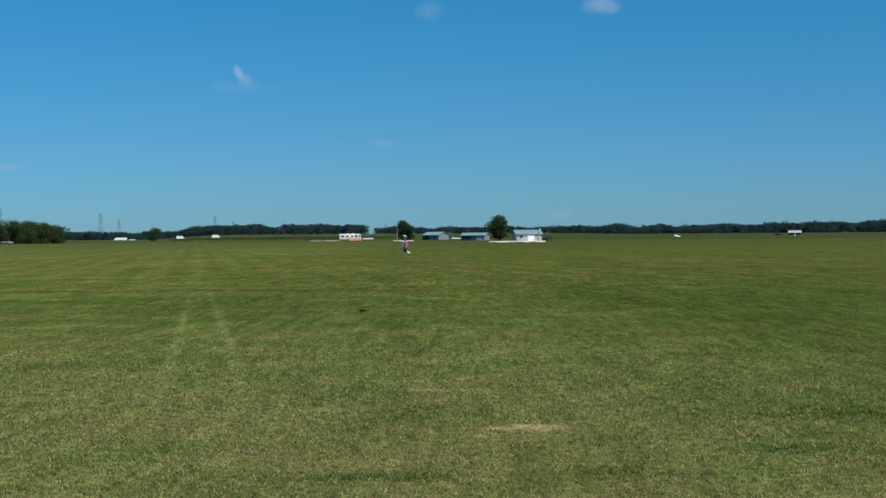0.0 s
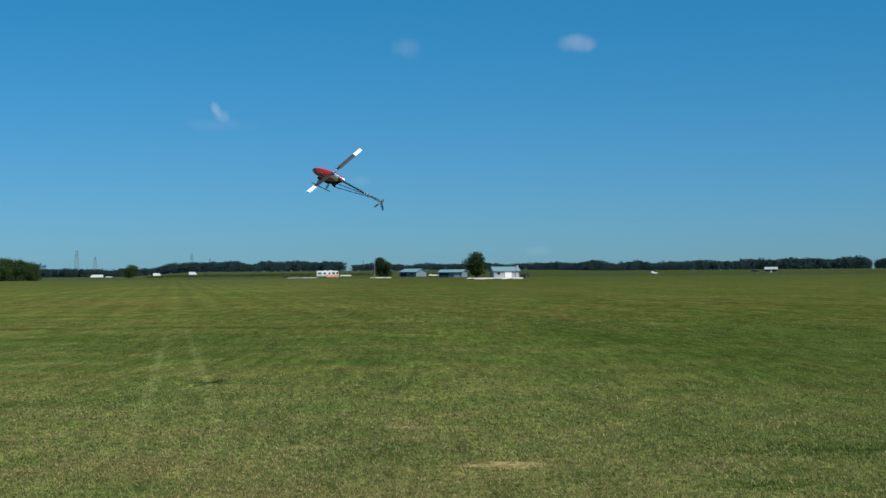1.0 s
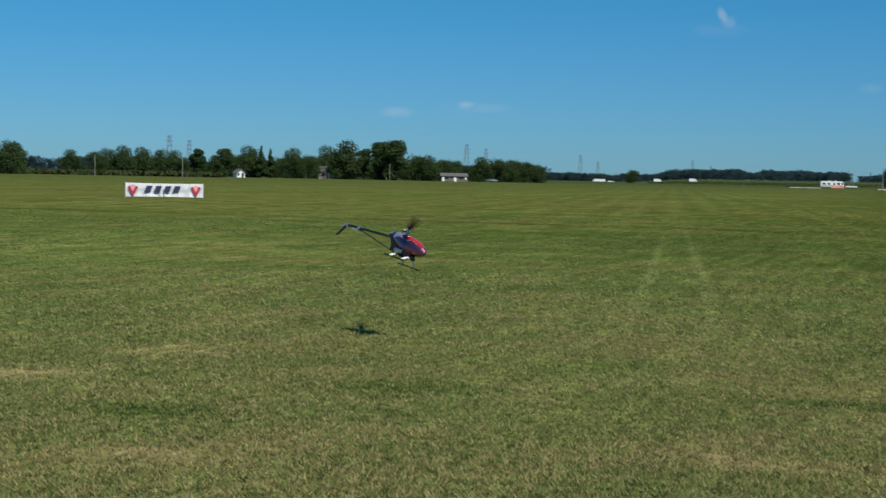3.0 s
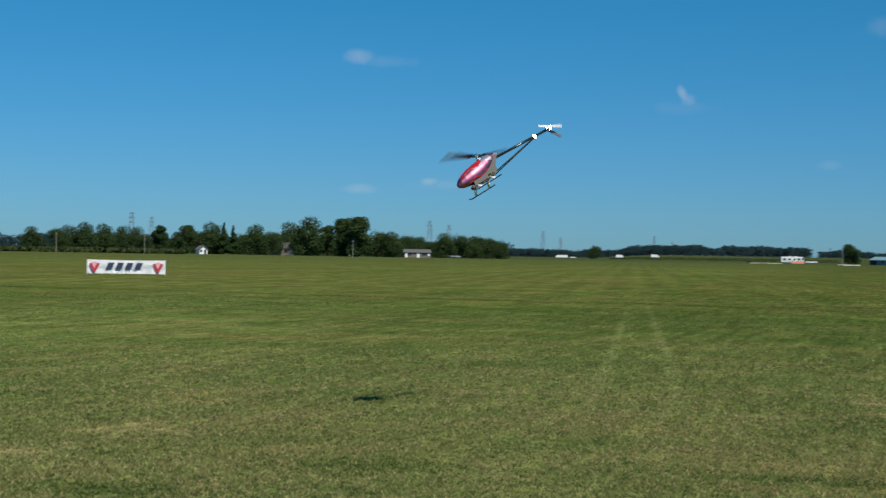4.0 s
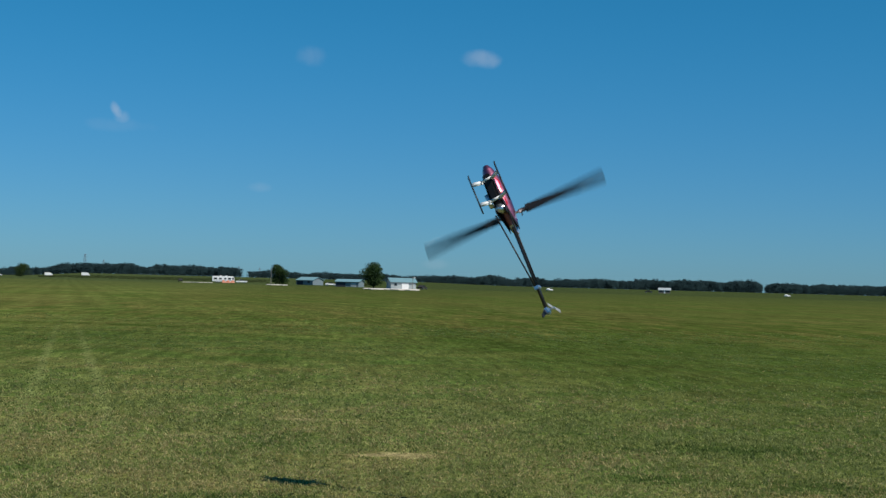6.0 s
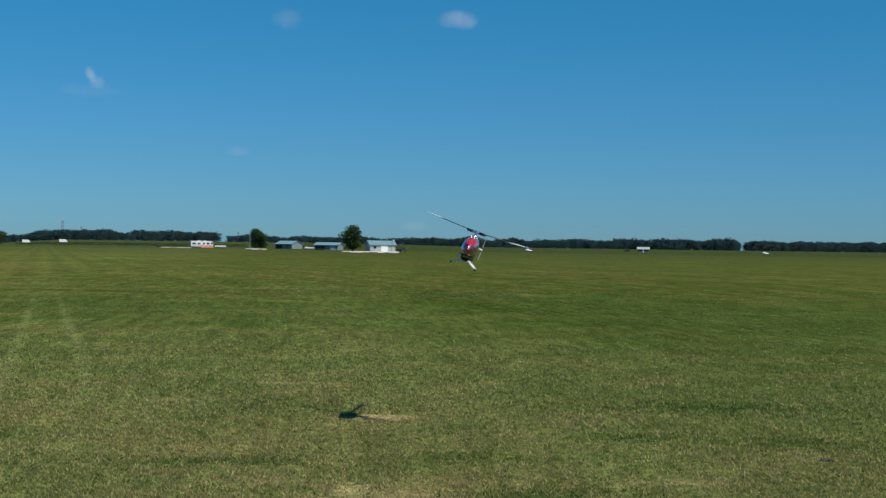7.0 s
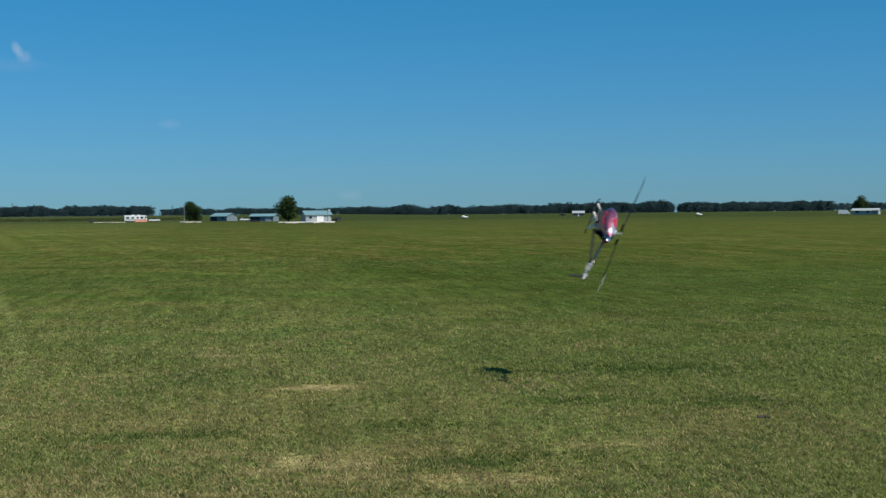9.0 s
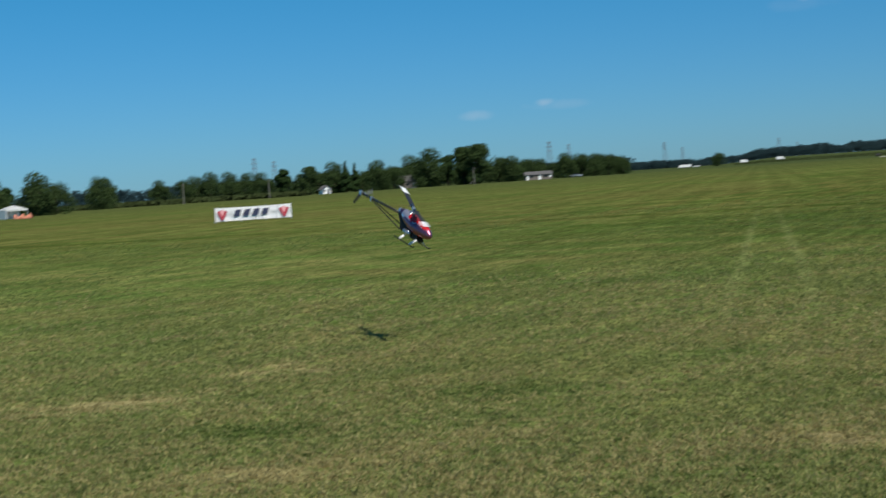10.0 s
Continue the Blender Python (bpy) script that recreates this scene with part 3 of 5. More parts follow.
# ---------------------------------------------------------------- trees
def leaf_cloud(centres, radii, count, size, rng, flat=0.8):
    """Small leafy flakes on and inside a set of clumps; returns vertices and quads."""
    centres, radii = np.asarray(centres, float), np.asarray(radii, float)
    pick = rng.choice(len(centres), count, p=radii ** 2 / (radii ** 2).sum())
    d = rng.normal(size=(count, 3)); d /= np.linalg.norm(d, axis=1)[:, None]
    rad = radii[pick] * rng.uniform(0.55, 1.05, count)
    p = centres[pick] + d * rad[:, None] * np.array([1, 1, flat])
    a = rng.normal(size=(count, 3)); a -= d * (a * d).sum(1)[:, None] * 0.7
    a /= np.linalg.norm(a, axis=1)[:, None]
    b = np.cross(a, d + rng.normal(size=(count, 3)) * 0.5); b /= np.linalg.norm(b, axis=1)[:, None]
    s = size * rng.uniform(0.6, 1.3, count)[:, None]
    V = np.stack([p - a * s - b * s * 0.6, p + a * s - b * s * 0.5, p + a * s * 0.8 + b * s * 0.6, p - a * s * 0.7 + b * s * 0.7], 1)
    return V.reshape(-1, 3)


def quad_mesh(name, V, mats):
    n = len(V) // 4
    me = bpy.data.meshes.new(name)
    me.vertices.add(4 * n); me.vertices.foreach_set("co", np.ascontiguousarray(V, float).ravel())
    me.loops.add(4 * n); me.loops.foreach_set("vertex_index", np.arange(4 * n))
    me.polygons.add(n); me.polygons.foreach_set("loop_start", np.arange(0, 4 * n, 4))
    me.materials.append(mats)
    me.update(calc_edges=True)
    return me


def make_tree(height, width, seed, leaf, label, kind="broad", bare=0.22, leaves=5200):
    rng = np.random.default_rng(seed)
    tree = new("tree")
    tagged(tree, label, "tree")
    bm = bmesh.new()
    tr = height * 0.028
    top = height * (0.9 if kind == "conifer" else 0.55)
    bend = Vector((rng.normal(0, 0.02) * height, rng.normal(0, 0.02) * height, top))
    rod(bm, (0, 0, -0.1), (bend.x * 0.4, bend.y * 0.4, top * 0.5), tr, tr * 0.75, 9)
    rod(bm, (bend.x * 0.4, bend.y * 0.4, top * 0.5), bend, tr * 0.75, tr * 0.3, 9)
    centres, radii = [], []
    if kind == "conifer":
        for i in range(46):
            f = i / 45
            z = height * (bare + (1 - bare) * f)
            r = width / 2 * (1 - f) * rng.uniform(0.6, 1.0) + 0.25
            a = rng.uniform(0, 6.28)
            centres.append((math.cos(a) * r * 0.6, math.sin(a) * r * 0.6, z)); radii.append(max(0.35, r * 0.55))
    else:
        for i in range(26):
            a, u = rng.uniform(0, 6.28), rng.uniform(0, 1) ** 0.6
            f = rng.uniform(0, 1)
            prof = math.sin(math.pi * (0.12 + 0.80 * f)) ** 0.7
            r = width / 2 * u * prof * 0.8
            z = height * (bare + (0.95 - bare) * f)
            centres.append((math.cos(a) * r, math.sin(a) * r, z)); radii.append(width * rng.uniform(0.15, 0.25))
            if i < 12:
                rod(bm, (bend.x * 0.5, bend.y * 0.5, height * rng.uniform(bare * 0.9, 0.5)), (math.cos(a) * r * 0.85, math.sin(a) * r * 0.85, z), tr * 0.4, tr * 0.1, 6)
        centres.append((0, 0, height * 0.6)); radii.append(width * 0.27)
    part("trunk", bm, M_BARK, tree, "brown trunk and limbs", True)
    crown = new("crown", quad_mesh("crown", leaf_cloud(centres, radii, leaves, height * 0.024, rng), leaf))
    crown.parent = tree
    return tree


TREES = {}


def plant(kind, az, d, height, turn):
    """Copies of the grown trees, scaled through their pose to the wanted height."""
    src, h0 = TREES[kind]
    s = height / h0
    ob = copy_thing(src, pose(*at(az, d), 0, 0, turn))
    ob.scale = (s, s, s)
    return ob


def grow():
    far = (0, -300, 0)
    specs = {
        "round": (9.0, 10.6, 11, M_LEAF2, "dense round dark green yard tree", "broad", 0.2),
        "small": (8.0, 9.0, 12, M_LEAF2, "bushy dark green tree beside a gravel pad", "broad", 0.16),
        "tall": (15.0, 13.0, 13, M_LEAF, "tall leafy broadleaf tree at the field edge", "broad", 0.08),
        "wide": (13.0, 17.0, 14, M_LEAF, "wide spreading broadleaf tree at the field edge", "broad", 0.05),
        "low": (9.0, 15.0, 15, M_LEAF, "low bushy tree at the field edge", "broad", 0.02),
        "pine": (15.0, 8.0, 16, M_LEAF2, "narrow dark conifer behind the field", "conifer", 0.12),
        "thin": (15.0, 9.5, 17, M_LEAF2, "slender open-crowned tree at the field edge", "broad", 0.2),
    }
    for k, (h, w, seed, leaf, label, kind, bare) in specs.items():
        TREES[k] = (make_tree(h, w, seed, leaf, label, kind, bare), h)
        TREES[k][0].matrix_basis = pose(*far)
    # yard trees of the farmstead
    plant("round", -2.23, 470, 7.7, 20)
    plant("small", 1.42, 600, 7.8, 70)
    plant("low", 11.1, 900, 7.0, 10)
    # the belt of trees and gardens beyond the field
    belt = [("wide", 34.77, 520, 9.8), ("wide", 30.7, 640, 10.8), ("wide", 29.3, 660, 10.0), ("low", 31.6, 640, 8.6), ("thin", 27.9, 560, 10.8),
            ("tall", 26.85, 540, 10.0), ("wide", 25.95, 545, 10.2), ("pine", 25.45, 540, 11.6), ("pine", 25.1, 545, 10.7), ("wide", 24.2, 540, 9.8), ("low", 23.6, 545, 7.5),
            ("wide", 22.9, 560, 11.0), ("wide", 22.2, 545, 12.6), ("thin", 21.5, 560, 12.0), ("tall", 20.85, 540, 13.4), ("tall", 20.3, 530, 13.9),
            ]
    garden = [("low", 19.5, 550, 8.4), ("wide", 19.0, 545, 8.4), ("low", 18.3, 570, 7.2), ("wide", 17.9, 600, 7.4), ("wide", 16.9, 560, 8.4), ("low", 16.3, 565, 7.9),
            ("wide", 15.8, 570, 7.6), ("low", 15.3, 575, 7.2), ("low", 14.8, 580, 6.4), ("low", 26.4, 560, 7.5), ("low", 28.4, 600, 6.6), ("low", 24.8, 555, 6.8),
            ("wide", 37.2, 330, 8.3), ("low", 36.5, 335, 6.2), ("wide", 34.75, 460, 8.4), ("wide", 32.6, 640, 9.0), ("wide", 31.2, 650, 9.8), ("wide", 30.0, 655, 10.6), ("wide", 28.8, 650, 9.6), ("wide", 38.9, 300, 7.0), ("thin", 38.3, 420, 8.2), ("thin", 40.5, 330, 8.0)]
    for i, (k, az, d, h) in enumerate(belt + garden):
        plant(k, az, d, h * 0.98, i * 67.0)
    for i in range(26):
        plant("low" if i % 3 else "wide", 14.7 + i * 0.52, 575 + 17 * (i % 4), 5.6 + 2.2 * ((i * 7) % 5) / 4, i * 41.0)
    plant("wide", -24.1, 1000, 9.5, 40)
    for k, (src, h) in TREES.items():
        for o in list(src.children):
            bpy.data.objects.remove(o)
        bpy.data.objects.remove(src)


grow()


def build_woods(name, spans, seed, label):
    """Distant woodland: crowns of leafy flakes standing in depth along bearings. span: az from, az to, distance, height, depth, count"""
    rng = np.random.default_rng(seed)
    out = []
    for a0, a1, d, h, depth, count in spans:
        for i in range(count):
            az = a0 + (a1 - a0) * (i + rng.uniform(0, 1)) / count
            dd = d + rng.uniform(0, depth)
            x, y, zb = at(az, dd)
            hh = 1.22 * h * rng.uniform(0.82, 1.04) * (0.82 + 0.25 * noise.noise((az * 1.3, d * 0.01, seed)))
            w = hh * rng.uniform(0.45, 0.8)
            cs = [(x + rng.normal(0, w * 0.3), y + rng.normal(0, w * 0.3), zb + hh * f) for f in (0.18, 0.35, 0.5, 0.65, 0.78, 0.82)]
            out.append(leaf_cloud(cs, [w * 0.55] * 3 + [w * 0.45, w * 0.36, w * 0.3], 330, hh * 0.046, rng, 0.75))
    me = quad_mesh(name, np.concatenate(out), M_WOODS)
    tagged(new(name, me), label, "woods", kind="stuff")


build_woods("far_woods", [
    (9.6, 3.0, 1300, 9.8, 130, 170), (2.6, -4.6, 1500, 7.6, 130, 170), (-4.4, -12.4, 1650, 11.2, 160, 230),
    (-12.3, -17.12, 1500, 11.8, 160, 170), (-17.38, -23.0, 1500, 11.2, 160, 190), (-23.0, -40.0, 1500, 9.0, 120, 240),
    (15.0, 9.4, 1500, 9.0, 120, 150), (32.5, 14.5, 1000, 11.0, 150, 300), (60.0, 32.0, 800, 9.5, 150, 240)], 5, "wooded horizon beyond the fields, dark green with painted blue haze")


def build_crop():
    rng = np.random.default_rng(8)
    out = []
    for a0, a1, d0, d1, h, count in ((10.5, 1.8, 800, 1000, 0.5, 2600), (38.0, 27.0, 480, 505, 1.3, 5200), (0.8, -2.2, 760, 900, 0.5, 900)):
        az = rng.uniform(a1, a0, count)
        d = np.sqrt(rng.uniform(d0 * d0, d1 * d1, count))
        c = np.array([at(q, e, f * h) for q, e, f in zip(az, d, rng.uniform(0.2, 0.8, count))])
        out.append(leaf_cloud(c, np.full(count, h * 0.5), count * 4, h * 0.5, rng, 0.6))
    tagged(new("crop_field", quad_mesh("crop_field", np.concatenate(out), M_CROP)), "low dark green crop at the field edge", "crop", kind="stuff")


build_crop()


# ---------------------------------------------------------------- farmstead
def pad(az0, az1, d0, d1, label):
    """A low sheet of gravel with a wandering edge."""
    rng = random.Random(int(d0))
    ring = []
    for i in range(12):
        ring.append((az0 + (az1 - az0) * i / 12, d0))
    for i in range(5):
        ring.append((az1, d0 + (d1 - d0) * i / 5))
    for i in range(12):
        ring.append((az1 + (az0 - az1) * i / 12, d1))
    for i in range(5):
        ring.append((az0, d1 + (d0 - d1) * i / 5))
    da, dd = abs(az1 - az0) * 0.05, (d1 - d0) * 0.14
    pts = [at(p + rng.uniform(-da, da), q + rng.uniform(-dd, dd)) for p, q in ring]
    bm = bmesh.new()
    lo = [bm.verts.new((x, y, -0.05)) for x, y, _ in pts]
    hi = [bm.verts.new((x, y, 0.10 + rng.uniform(0, 0.10))) for x, y, _ in pts]
    cx, cy = sum(p[0] for p in pts) / len(pts), sum(p[1] for p in pts) / len(pts)
    top = bm.verts.new((cx, cy, 0.20))
    bm.faces.new(list(reversed(lo)))
    for i in range(len(pts)):
        j = (i + 1) % len(pts)
        bm.faces.new((hi[i], hi[j], top))
        bm.faces.new((lo[i], lo[j], hi[j], hi[i]))
    tagged(new("gravel_pad", finish(bm, "gravel_pad", M_GRAVEL)), label, "gravel pad", kind="structure")


def gable_building(name, az, d, w, depth, eave, ridge, wall, roof, turn, label, category="building", ridge_along="x", front=()):
    """Walls, two roof slopes and the fittings of the front. Local x is along the front, -y faces the camera."""
    ob = thing(name, at(az, d), az + turn, label, category)
    bm = bmesh.new()
    if ridge_along == "x":
        outline = [(-depth / 2, -0.1), (depth / 2, -0.1), (depth / 2, eave), (0, ridge), (-depth / 2, eave)]
        prism(bm, outline, -w / 2, w / 2)
        bmesh.ops.rotate(bm, verts=bm.verts, cent=(0, 0, 0), matrix=Matrix.Rotation(radians(90), 3, "Z"))
    else:
        prism(bm, [(-w / 2, -0.1), (w / 2, -0.1), (w / 2, eave), (0, ridge), (-w / 2, eave)], -depth / 2, depth / 2)
    part("wall", bm, wall, ob)
    run, span = (depth, w) if ridge_along == "x" else (w, depth)
    slope = math.atan2(ridge - eave, run / 2)
    ln = run / 2 / math.cos(slope) + 0.45
    for s in (-1, 1):
        bm = bmesh.new()
        box(bm, (0, 0, 0), (span + 0.8, ln, 0.14), 0.02)
        for k in range(int(span / 0.9) + 1):
            box(bm, (-span / 2 + 0.9 * k, 0, 0.09), (0.06, ln, 0.05))
        mid = Vector((0, s * (ln / 2) * math.cos(slope), ridge - (ln / 2) * math.sin(slope) + 0.09))
        m = Matrix.Translation(mid) @ Matrix.Rotation(-s * slope, 4, "X")
        if ridge_along == "y":
            m = Matrix.Rotation(radians(90), 4, "Z") @ m
        bmesh.ops.transform(bm, matrix=m, verts=bm.verts)
        part("roof", bm, roof, ob)
    for kind, x, z, fw, fh, mat in front:
        bm = bmesh.new()
        y = -depth / 2 - 0.06
        box(bm, (x, y, z + fh / 2), (fw, 0.12, fh), 0.02)
        if kind == "garage_door":
            for k in range(4):
                box(bm, (x, y - 0.07, z + fh * (k + 0.5) / 4), (fw * 0.94, 0.05, fh / 4 * 0.86), 0.01)
        part(kind, bm, mat, ob)
    return ob


def build_farm():
    pad(-1.85, -3.95, 392, 462, "pale gravel apron before the sheds")
    pad(1.9, 1.12, 530, 596, "pale gravel apron beside a tree")
    pad(5.1, 4.0, 612, 617, "pale gravel lane across the grass")
    gable_building("barn", -3.3, 462, 8.0, 7.0, 2.2, 3.4, M_PALESIDE, M_BLUEROOF, 12, "pale blue steel barn with white garage door", "barn", "x",
                   (("garage_door", 0.5, 0, 2.2, 2.0, M_WHITE), ("window", -2.5, 1.1, 0.8, 0.7, M_DARKGLASS), ("door", 3.1, 0, 0.9, 1.9, M_PALESIDE)))
    gable_building("shed", -1.30, 560, 9.2, 7.0, 1.9, 2.8, M_SIDING, M_BLUEROOF, -18, "blue-grey steel shed with the shade of an open bay painted on", "shed", "x",
                   (("painted_bay_shade", -2.4, 0, 3.6, 1.6, M_SHADOWBAY), ("garage_door", 2.6, 0, 2.2, 1.7, M_PALESIDE)))
    gable_building("shed", 0.25, 690, 9.6, 8.0, 2.2, 3.6, M_SIDING, M_BLUEROOF, -38, "long blue steel shed with a bright roof", "shed", "x",
                   (("painted_bay_shade", -2.6, 0, 3.4, 1.9, M_SHADOWBAY), ("window", 2.4, 1.0, 1.2, 0.8, M_DARKGLASS)))
    gable_building("house", 18.0, 555, 9.8, 7.0, 1.9, 3.0, M_BROWN, M_GREYROOF, 6, "low brown house with a grey roof under trees", "house", "x",
                   (("window", -3.0, 0.9, 1.5, 1.0, M_DARKGLASS), ("window", 2.6, 0.9, 1.6, 1.0, M_DARKGLASS), ("door", 0.3, 0, 1.0, 2.0, M_WHITE), ("door", -4.2, 0, 0.9, 1.8, M_WHITE), ("window", 4.3, 0.7, 0.7, 1.0, M_WHITE)))
    gable_building("house", 26.3, 522, 2.9, 4.0, 1.7, 2.9, M_WHITE, M_GREYROOF, 20, "small white gabled cottage among garden trees", "house", "y",
                   (("window", -0.9, 0.7, 0.7, 0.8, M_DARKGLASS), ("door", 0.6, 0, 0.8, 1.6, M_SHADOWBAY)))
    gable_building("house", 23.15, 552, 6.0, 7.0, 2.6, 4.6, M_TAN, M_GREYROOF, 30, "pale gabled house half hidden by trees", "house", "x",
                   (("window", -1.2, 1.0, 1.0, 1.0, M_DARKGLASS), ("door", 1.4, 0, 1.0, 2.0, M_WHITE)))
    gable_building("house", -13.5, 860, 6.6, 6.0, 1.8, 3.0, M_BROWN, M_PALESIDE, 0, "small brown house with a pale roof in the distance", "house", "x",
                   (("window", -2.2, 0.9, 1.3, 1.0, M_DARKGLASS), ("window", 2.2, 0.9, 1.3, 1.0, M_DARKGLASS), ("door", 0, 0, 0.8, 1.8, M_WHITE)))
    gable_building("house", -24.3, 720, 12.0, 7.0, 1.8, 2.8, M_PALESIDE, M_PALESIDE, -8, "long pale farm building in the distance", "house", "x",
                   (("window", -3.6, 0.9, 1.6, 1.0, M_DARKGLASS), ("window", 1.2, 0.9, 1.6, 1.0, M_DARKGLASS), ("garage_door", 4.4, 0, 2.4, 2.1, M_TAN)))


build_farm()


# ---------------------------------------------------------------- vehicles and camp
def wheel(parent, x, y, r=0.36):
    bm = bmesh.new()
    rod(bm, (x, y - 0.11, r), (x, y + 0.11, r), r, r, 16)
    w = part("wheel", bm, M_TYRE, parent)
    bm = bmesh.new()
    rod(bm, (x, y - 0.125, r), (x, y + 0.125, r), r * 0.58, r * 0.58, 12)
    part("rim", bm, M_ALLOY, w)


def motorhome(az, d, length):
    ob = thing("motorhome", at(az, d), az + 4, "white motorhome with dark windows on the grass", "motorhome")
    bm = bmesh.new()
    h = 3.1
    prism(bm, [(-length / 2, 0.55), (length / 2 - 0.2, 0.55), (length / 2, 1.1), (length / 2 - 0.25, h - 0.35), (length / 2 - 0.9, h), (-length / 2 + 0.2, h), (-length / 2, h - 0.3)], -1.2, 1.2)
    bmesh.ops.bevel(bm, geom=bm.edges[:], offset=0.08, segments=2, affect="EDGES")
    part("body", bm, M_WHITE, ob)
    for x, w, z, hh in ((-length * 0.36, 1.5, 1.75, 0.75), (-length * 0.14, 1.2, 1.75, 0.7), (length * 0.08, 0.9, 1.75, 0.7), (length * 0.26, 1.5, 1.75, 0.8), (length * 0.43, 0.8, 1.75, 0.9)):
        bm = bmesh.new()
        box(bm, (x, -1.21, z + hh / 2 - 0.2), (w, 0.05, hh), 0.02)
        part("window", bm, M_DARKGLASS, ob)
    bm = bmesh.new(); box(bm, (length * 0.17, -1.215, 1.55), (0.75, 0.05, 1.9), 0.02)
    part("door", bm, M_WHITE, ob)
    bm = bmesh.new(); box(bm, (0, -1.205, 1.15), (length * 0.9, 0.03, 0.22))
    part("stripe", bm, M_SIDING, ob, "blue-grey side stripe")
    for x in (-1.2, 1.4):
        bm = bmesh.new(); box(bm, (x, 0, h + 0.13), (1.0, 0.9, 0.28), 0.06)
        part("roof_unit", bm, M_WHITE, ob)
    for x in (-length * 0.3, -length * 0.22, length * 0.3):
        for y in (-1.05, 1.05):
            wheel(ob, x, y, 0.42)


def car(az, d, label, mat, kind="car", turn=0.0):
    ob = thing(kind, at(az, d), az + turn, label, kind.replace("_", " "))
    bm = bmesh.new()
    if kind == "pickup_truck":
        prism(bm, [(-2.6, 0.45), (2.6, 0.45), (2.65, 0.85), (2.5, 1.02), (1.3, 1.1), (-0.5, 1.1), (-2.6, 1.1)], -0.95, 0.95)
        cab = [(-0.6, 1.08), (1.25, 1.08), (0.65, 1.82), (-0.45, 1.82)]
    elif kind == "van":
        prism(bm, [(-2.6, 0.4), (2.6, 0.4), (2.6, 0.95), (2.1, 1.15), (1.5, 2.2), (-2.6, 2.25)], -0.95, 0.95)
        cab = [(1.2, 1.3), (2.0, 1.22), (1.5, 2.0), (1.2, 2.0)]
    else:
        prism(bm, [(-2.3, 0.4), (2.3, 0.4), (2.3, 0.75), (1.2, 0.95), (-1.6, 1.0), (-2.3, 0.9)], -0.88, 0.88)
        cab = [(-1.6, 0.98), (1.1, 0.93), (0.45, 1.45), (-1.0, 1.45)]
    bmesh.ops.bevel(bm, geom=bm.edges[:], offset=0.06, segments=2, affect="EDGES")
    part("body", bm, mat, ob)
    bm = bmesh.new(); prism(bm, cab, -0.8, 0.8)
    bmesh.ops.bevel(bm, geom=bm.edges[:], offset=0.05, segments=2, affect="EDGES")
    part("cabin", bm, mat, ob)
    bm = bmesh.new(); prism(bm, [(x * 0.94, 0.06 + z * 0.96) for x, z in cab], -0.815, 0.815)
    part("window", bm, M_DARKGLASS, ob)
    for x in (-1.5, 1.5):
        for y in (-0.85, 0.85):
            wheel(ob, x, y, 0.33)


def canopy_tent(az, d, w, h, cover, label, turn=0.0):
    ob = thing("canopy_tent", at(az, d), az + turn, label, "tent")
    bm = bmesh.new()
    e = h * 0.68
    base = [bm.verts.new((sx * w / 2, sy * w / 2, e)) for sx, sy in ((-1, -1), (1, -1), (1, 1), (-1, 1))]
    low = [bm.verts.new((v.co.x, v.co.y, e - 0.28)) for v in base]
    mid = [bm.verts.new((v.co.x * 0.5, v.co.y * 0.5, e + (h - e) * 0.62)) for v in base]
    apex = bm.verts.new((0, 0, h))
    for i in range(4):
        j = (i + 1) % 4
        bm.faces.new((base[i], base[j], mid[j], mid[i])); bm.faces.new((mid[i], mid[j], apex)); bm.faces.new((low[i], low[j], base[j], base[i]))
    bmesh.ops.solidify(bm, geom=bm.faces[:], thickness=0.04)
    part("cover", bm, cover, ob)
    for sx in (-1, 1):
        for sy in (-1, 1):
            bm = bmesh.new(); rod(bm, (sx * w * 0.48, sy * w * 0.48, 0), (sx * w * 0.48, sy * w * 0.48, e), 0.05)
            part("leg", bm, M_STEEL, ob)
    for sx, sy, lx, ly in ((0, 1, w, 0.05), (-1, 0, 0.05, w)):
        bm = bmesh.new(); box(bm, (sx * w / 2, sy * w / 2, e / 2), (lx, ly, e))
        part("side_wall", bm, cover, ob)
    return ob


def tarp(az, d, w, h, label):
    ob = thing("tarpaulin", at(az, d), az, label, "tarpaulin")
    bm = bmesh.new()
    n = 9
    for i in range(n):
        for j in range(5):
            bm.verts.new((-w / 2 + w * i / (n - 1), -0.9 + 1.8 * j / 4, max(0.02, h * (1 - abs(2 * j / 4 - 1) ** 1.5) * (0.75 + 0.35 * math.sin(i * 2.1)))))
    bm.verts.ensure_lookup_table()
    for i in range(n - 1):
        for j in range(4):
            a = i * 5 + j
            bm.faces.new((bm.verts[a], bm.verts[a + 5], bm.verts[a + 6], bm.verts[a + 1]))
    bmesh.ops.solidify(bm, geom=bm.faces[:], thickness=0.05)
    part("cover", bm, M_ORANGE, ob, smooth=True)


